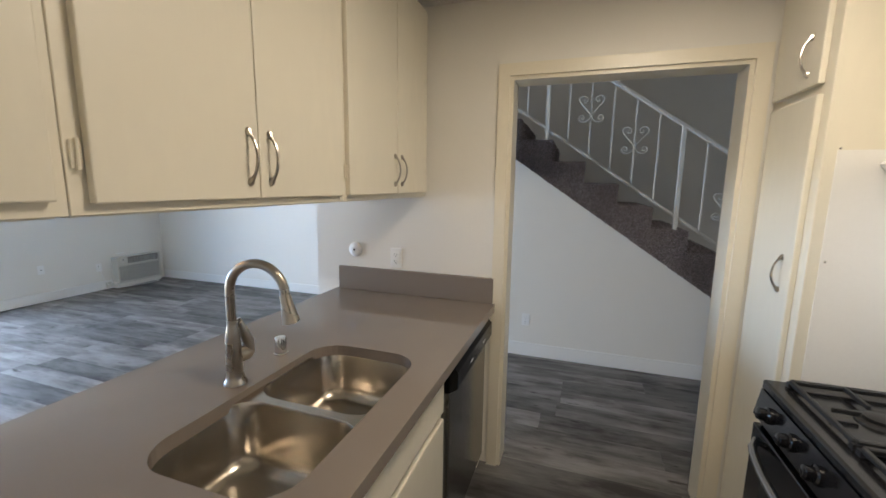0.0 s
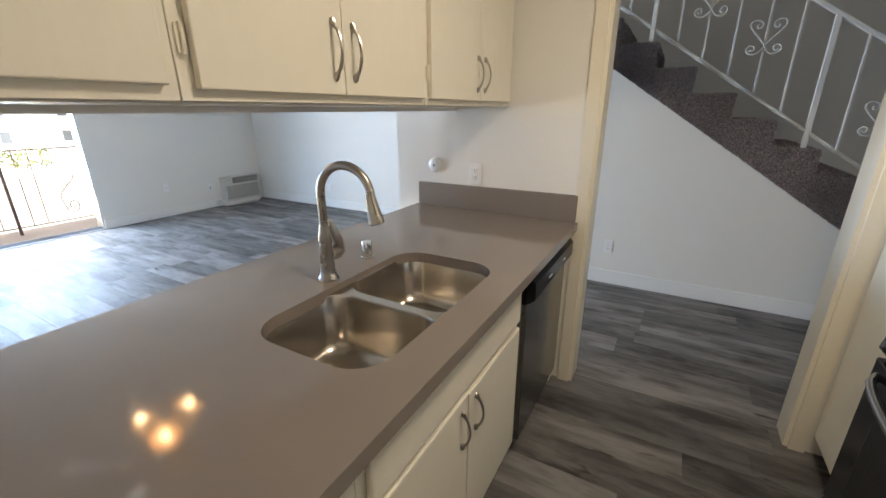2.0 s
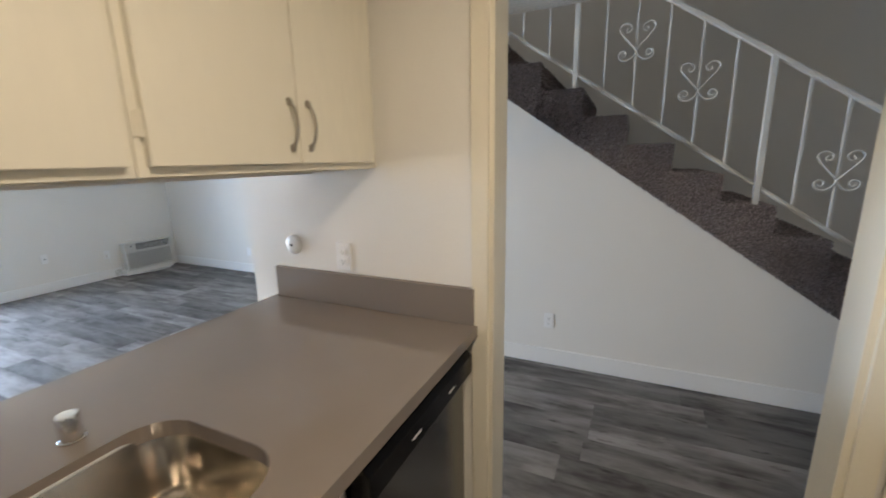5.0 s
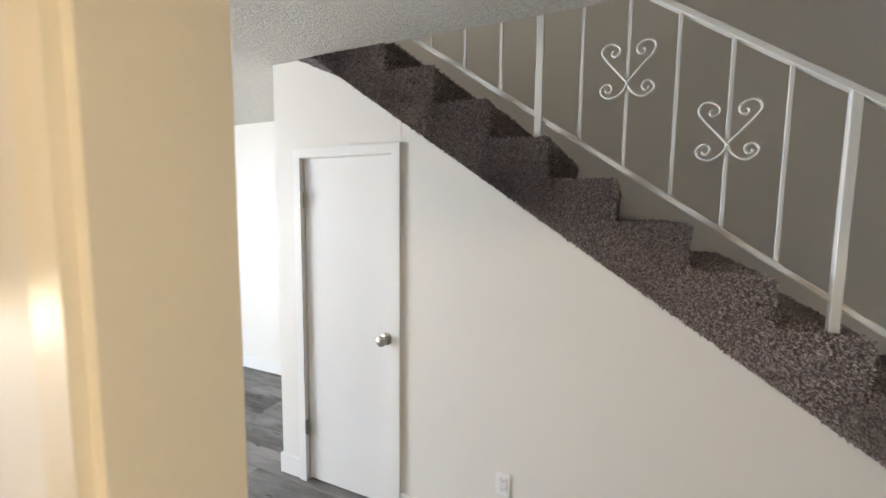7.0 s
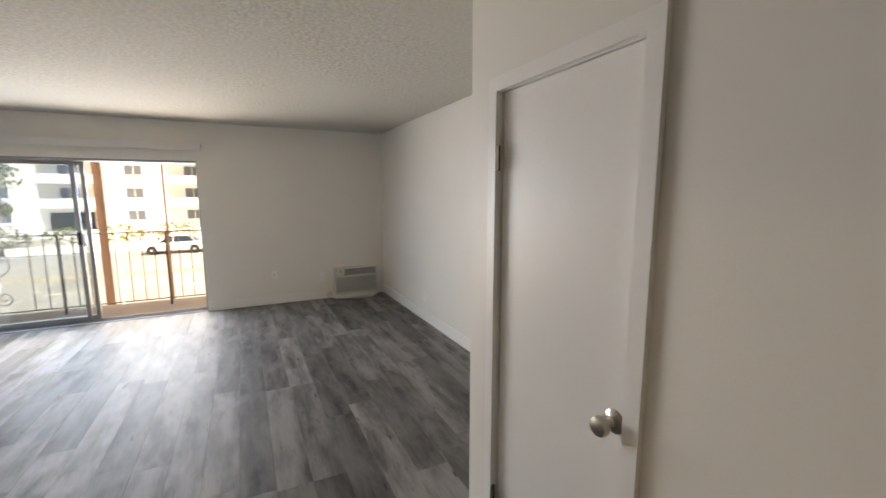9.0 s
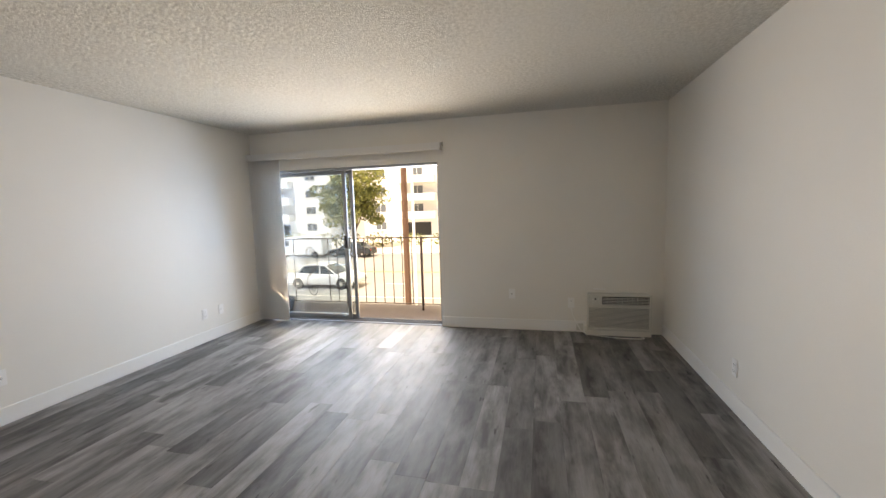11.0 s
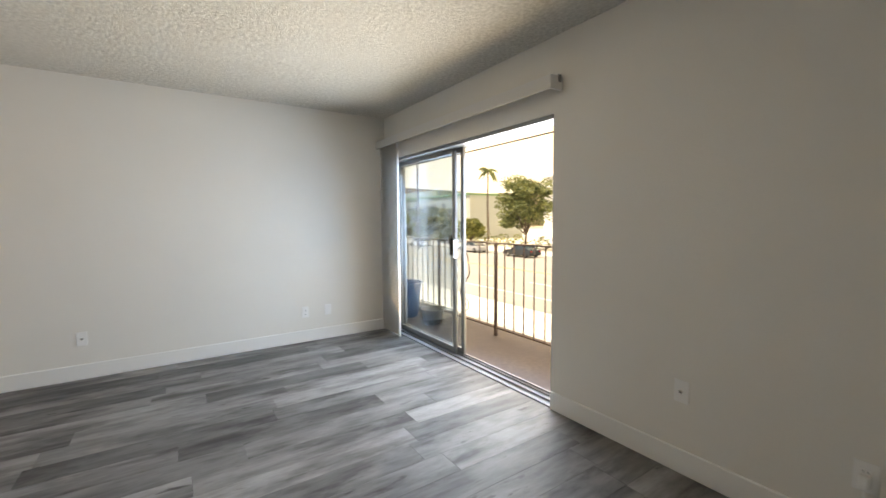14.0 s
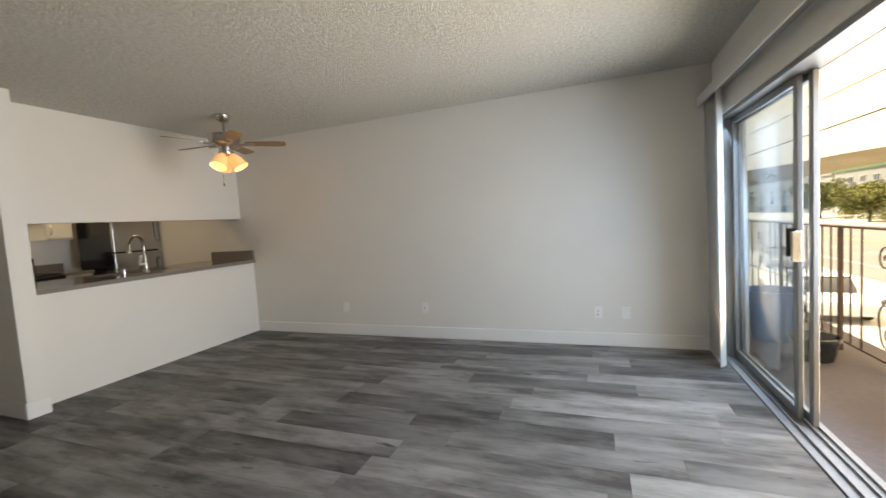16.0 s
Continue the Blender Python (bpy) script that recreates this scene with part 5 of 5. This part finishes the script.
def tree(x, y, height, spread, leaf, seed, label):
    rnd = random.Random(seed)
    t = thing("street_tree", label, "tree", (x, y, GZ + 0.1), "street trees")
    trunk_h = height * 0.2
    bm = bmesh.new()
    tube(bm, [(0, 0, 0), (0.06, 0.03, trunk_h * 0.5), (0.0, 0.1, trunk_h)], [0.22, 0.17, 0.14], 8)
    limbs = []
    for k in range(9):
        a = k * 2.4 + rnd.uniform(-0.3, 0.3)
        r = spread * rnd.uniform(0.45, 0.8)
        tip = (r * math.cos(a), r * math.sin(a), height * rnd.uniform(0.32, 0.84))
        tube(bm, [(0, 0.08, trunk_h * 0.92), (tip[0] * 0.4, tip[1] * 0.4, trunk_h + (tip[2] - trunk_h) * 0.55), tip], [0.1, 0.06, 0.02], 6)
        limbs.append(tip)
    part("trunk", bm, BARK, t)
    vs, fs = [], []
    for tip in limbs + [(rnd.uniform(-0.5, 0.5) * spread, rnd.uniform(-0.5, 0.5) * spread, height * rnd.uniform(0.3, 0.86)) for _ in range(34)]:
        r = spread * rnd.uniform(0.22, 0.42)
        v, f = leaf_cloud(tip, (r, r, r * 0.62), 230, 0.24, rnd)
        o = len(vs)
        vs.extend(v)
        fs.extend(tuple(i + o for i in q) for q in f)
    me = bpy.data.meshes.new("crown")
    me.from_pydata([tuple(v) for v in vs], [], fs)
    me.materials.append(leaf)
    c = new("crown", me)
    c.parent = t
    return t


for i, (x, y, h, s, lf) in enumerate(((-45.5, -17.4, 11.0, 4.9, LEAF_B), (-45.0, -36.2, 11.0, 4.9, LEAF_A), (-45.5, -49.5, 4.8, 2.6, LEAF_B), (-46.0, -56.5, 5.2, 2.8, LEAF_B), (-45.0, -62.0, 7.0, 4.2, LEAF_B), (-44.0, -76.0, 6.5, 4.5, LEAF_B), (-46.0, 3.0, 4.5, 2.2, LEAF_B), (-48.0, -100.0, 8.0, 5.0, LEAF_A), (-30.0, -130.0, 9.0, 6.0, LEAF_A), (-14.0, -140.0, 10.0, 6.0, LEAF_A), (8.0, -150.0, 10.0, 7.0, LEAF_A))):
    tree(x, y, h, s, lf, 20 + i, "leafy yellow-green street tree at the kerb" if lf is LEAF_B else "dense olive-green street tree at the kerb")
rnd = random.Random(77)
for k in range(26):
    y = 14 - k * 4.2
    hedge = thing("hedge_shrub", "low sunlit yellow-green shrub by the building", "shrub", (-48.5 + rnd.uniform(-1, 1), y, GZ), "shrubs by the building")
    vs, fs = leaf_cloud((0, 0, 0.8), (1.2, 2.0, rnd.uniform(0.8, 1.3)), 260, 0.2, rnd)
    me = bpy.data.meshes.new("foliage")
    me.from_pydata([tuple(v) for v in vs], [], fs)
    me.materials.append(LEAF_B if k % 3 else LEAF_A)
    o = new("foliage", me)
    o.parent = hedge


def apartment_house(name, x, y0, y1, storeys, wallmat, label, bay, balconies, band=None, extra=0):
    h = thing(name, label, "building", (x, (y0 + y1) / 2, GZ))
    hs = 2.95
    top = storeys * hs + 0.9
    half = (y1 - y0) / 2
    part("wall", boxed(-16, 0, -half, half, 0, top), wallmat, h)
    part("roof", boxed(-16.3, 0.35, -half - 0.3, half + 0.3, top, top + 0.45), band or wallmat, h)
    if extra:
        part("penthouse", boxed(-12, -4, -half * 0.5, half * 0.25, top + 0.45, top + 0.45 + extra), wallmat, h)
    win = mesh_of("window", boxed(-0.02, 0.06, -0.95, 0.95, 0.0, 1.25), WINDOW_DARK)
    frm = bmesh.new()
    for b in ((0.0, 0.1, -1.02, -0.95, -0.07, 1.32), (0.0, 0.1, 0.95, 1.02, -0.07, 1.32), (0.0, 0.1, -0.95, 0.95, 1.25, 1.32), (0.0, 0.14, -1.02, 1.02, -0.12, -0.0), (0.0, 0.09, -0.03, 0.03, 0, 1.25)):
        box(frm, *b)
    frm = mesh_of("window_frame", frm, TRIM)
    bal = bmesh.new()
    box(bal, 0.0, 1.7, -3.2, 3.2, -0.2, 0.0)
    box(bal, 1.6, 1.7, -3.2, 3.2, 0.0, 0.95)
    box(bal, 0.0, 1.6, -3.2, -3.1, 0.0, 0.95)
    box(bal, 0.0, 1.6, 3.1, 3.2, 0.0, 0.95)
    bal = mesh_of("balcony", bal, wallmat)
    n = int((y1 - y0) / bay)
    for f in range(storeys):
        for k in range(n):
            y = -half + bay * (k + 0.5)
            z = f * hs + 1.15
            if f == 0 and k % 4 == 1:
                part("garage_opening", boxed(-0.02, 0.05, y - 2.2, y + 2.2, 0.1, 2.3), DARK, h)
                continue
            w = new("window", win)
            w.parent, w.location = h, (0, y, z)
            q = new("window_frame", frm)
            q.parent = w
            if balconies and f and k % 2:
                b = new("balcony", bal)
                b.parent, b.location = h, (0, y, f * hs + 0.15)
    return h


apartment_house("apartment_building", -66, -52, 30, 4, STUCCO, "long white stucco apartment building with balconies", 6.6, True, None, 2.6)
apartment_house("apartment_building", -58, -118, -66, 3, STUCCO_GREEN, "grey-green apartment building with a green roof edge", 4.4, True, ROOF_GREEN, 2.0)
apartment_house("apartment_building", -62, -200, -128, 3, STUCCO_GREEN, "pale apartment building far down the street", 4.6, True, None, 0)
apartment_house("apartment_building", -70, 44, 110, 3, STUCCO, "white stucco apartment building up the street", 4.6, True, None, 0)
shop = thing("storefront", "low storefront with a red awning far down the street", "building", (-20, -175, GZ))
part("wall", boxed(-14, 14, -8, 0, 0, 4.5), STUCCO, shop)
part("awning", boxed(-6, 4, 0, 2.0, 2.6, 3.3), paint("red_awning", (0.5, 0.03, 0.05), 0.7), shop)
part("window", boxed(-10, 10, -0.02, 0.03, 0.5, 2.4), WINDOW_DARK, shop)

hill_v, hill_f = [], []
for i in range(41):
    a = radians(160 + i * 5)
    for r, zz in ((260, GZ), (330, 12), (430, 30), (560, 24)):
        hill_v.append((r * math.cos(a), r * math.sin(a), zz * (1 + 0.35 * noise.noise(Vector((i * 0.35, r * 0.01, 0)))) if zz > 0 else zz))
for i in range(40):
    for j in range(3):
        o = i * 4 + j
        hill_f.append((o, o + 1, o + 5, o + 4))
me = bpy.data.meshes.new("hill")
me.from_pydata(hill_v, [], hill_f)
me.materials.append(SOIL)
tagged(new("backdrop_hill", me), "dry distant hillside behind the street", "hill", kind="structure")
vs, fs = [], []
rnd = random.Random(5)
for k in range(130):
    a, r = radians(rnd.uniform(215, 300)), rnd.uniform(180, 330)
    v, f = leaf_cloud((r * math.cos(a), r * math.sin(a), max(0, (r - 255) * 0.2) + rnd.uniform(-1, 5)), (6, 6, 3.5), 60, 1.4, rnd)
    o = len(vs)
    vs.extend(v)
    fs.extend(tuple(i + o for i in q) for q in f)
me = bpy.data.meshes.new("far_trees")
me.from_pydata([tuple(v) for v in vs], [], fs)
me.materials.append(LEAF_A)
tagged(new("far_trees", me), "dense green trees on the far hillside", "trees", kind="stuff")

# ---- poles and wires ----
def pole(x, y, z1, r, label, arms=True):
    p = thing("utility_pole", label, "utility pole", (x, y, GZ))
    bm = bmesh.new()
    tube(bm, [(0, 0, 0), (0, 0, (z1 - GZ) * 0.5), (0, 0, z1 - GZ)], [r, r * 0.9, r * 0.75], 10)
    part("shaft", bm, POLEWOOD, p)
    if arms:
        for dz in (0.5, 1.7, 3.0):
            part("crossarm", boxed(-1.1, 1.1, -0.05, 0.05, z1 - GZ - dz, z1 - GZ - dz + 0.11), POLEWOOD, p)
    return p


near = pole(-12.0, 0.45, 9.0, 0.095, "brown wooden utility pole with a pale conduit", False)
bm = bmesh.new()
tube(bm, [(0.06, 0.26, 0.4), (0.06, 0.26, 11.0)], 0.04, 8)
part("conduit", bm, PLASTIC, near, "pale service conduit")
pole(-12.0, 1.75, 8.0, 0.03, "thin rusty service pole", False)
pole(-33.5, -46.5, 12.5, 0.16, "tall wooden utility pole with crossarms")
pole(-14.0, -95.0, 9.0, 0.16, "tall wooden utility pole with crossarms")
for k, (z0, z1) in enumerate(((3.95, 4.9), (5.2, 6.2), (6.6, 7.4))):
    bm = bmesh.new()
    tube(bm, [(-14.0, 30 - i * 5.0, z0 + (z1 - z0) * i / 25 - 0.5 * math.sin(math.pi * i / 25) + 0.25) for i in range(26)], 0.018 if k else 0.028, 5)
    solid("overhead_wire", bm, WIRE, "black overhead service wire along the street", "wire", "overhead wires")
palm = thing("palm_tree", "tall thin palm behind the buildings", "tree", (-56, -57.4, GZ))
bm = bmesh.new()
tube(bm, [(0, 0, 0), (0.2, 0, 7), (0.1, 0, 14)], [0.25, 0.18, 0.15], 8)
part("trunk", bm, BARK, palm)
bm = bmesh.new()
for k in range(22):
    a, e = k * 2.4, 0.9 - (k % 5) * 0.4
    pts = [(0.1 + u * 2.0 * math.cos(a), u * 2.0 * math.sin(a), 14 + u * e * 1.6 - u * u * 1.3) for u in (0, 0.35, 0.7, 1.0)]
    tube(bm, pts, [0.05, 0.22, 0.2, 0.03], 4, 0.2)
part("crown", bm, LEAF_A, palm)


# ---- pale haze closing the distance ----
HAZE = glow("bright_hazy_sky", (0.95, 0.975, 1.0), 0.40)
bm = bmesh.new()
ring = [(-10 + 420 * math.cos(radians(a)), 420 * math.sin(radians(a))) for a in range(95, 286, 5)]
prism(bm, ring + [(x * 1.004, y * 1.004) for x, y in reversed(ring)], "z", GZ - 1, 330)
solid("backdrop", bm, HAZE, "bright white hazy sky in the distance", "backdrop", kind="structure")


# ---- floor planks, laid along x ----
floor = wall("floor", [(WX - 0.2, HX, SY - 0.05, NY + 0.05, -0.2, -0.006)], SUBFLOOR, "grey wood-look vinyl plank floor", "floor")
PW, PL = 0.182, 1.22
plank_meshes = {}
rng = random.Random(4)
row, y = 0, SY
while y < NY:
    w = min(PW, NY - y)
    x = WX - rng.uniform(0.1, 1.1)
    while x < HX:
        a, b = max(x, WX), min(x + PL, HX)
        if b - a > 0.03:
            key = (round(b - a, 3), round(w, 3))
            if key not in plank_meshes:
                bm = bmesh.new()
                g = 0.0004
                l2, w2, c = (b - a) / 2 - g, w / 2 - g, 0.0006
                lo = [bm.verts.new((sx * l2, sy * w2, -0.005)) for sx, sy in ((-1, -1), (1, -1), (1, 1), (-1, 1))]
                mi = [bm.verts.new((sx * l2, sy * w2, -c)) for sx, sy in ((-1, -1), (1, -1), (1, 1), (-1, 1))]
                hi = [bm.verts.new((sx * (l2 - c), sy * (w2 - c), 0)) for sx, sy in ((-1, -1), (1, -1), (1, 1), (-1, 1))]
                for r1, r2 in ((lo, mi), (mi, hi)):
                    for i in range(4):
                        bm.faces.new((r1[i], r1[(i + 1) % 4], r2[(i + 1) % 4], r2[i]))
                bm.faces.new(hi)
                plank_meshes[key] = mesh_of("plank", bm, PLANK)
            ob = new("plank", plank_meshes[key])
            ob.parent = floor
            ob.location = ((a + b) / 2, y + w / 2, 0)
        x += PL
    y += w
    row += 1
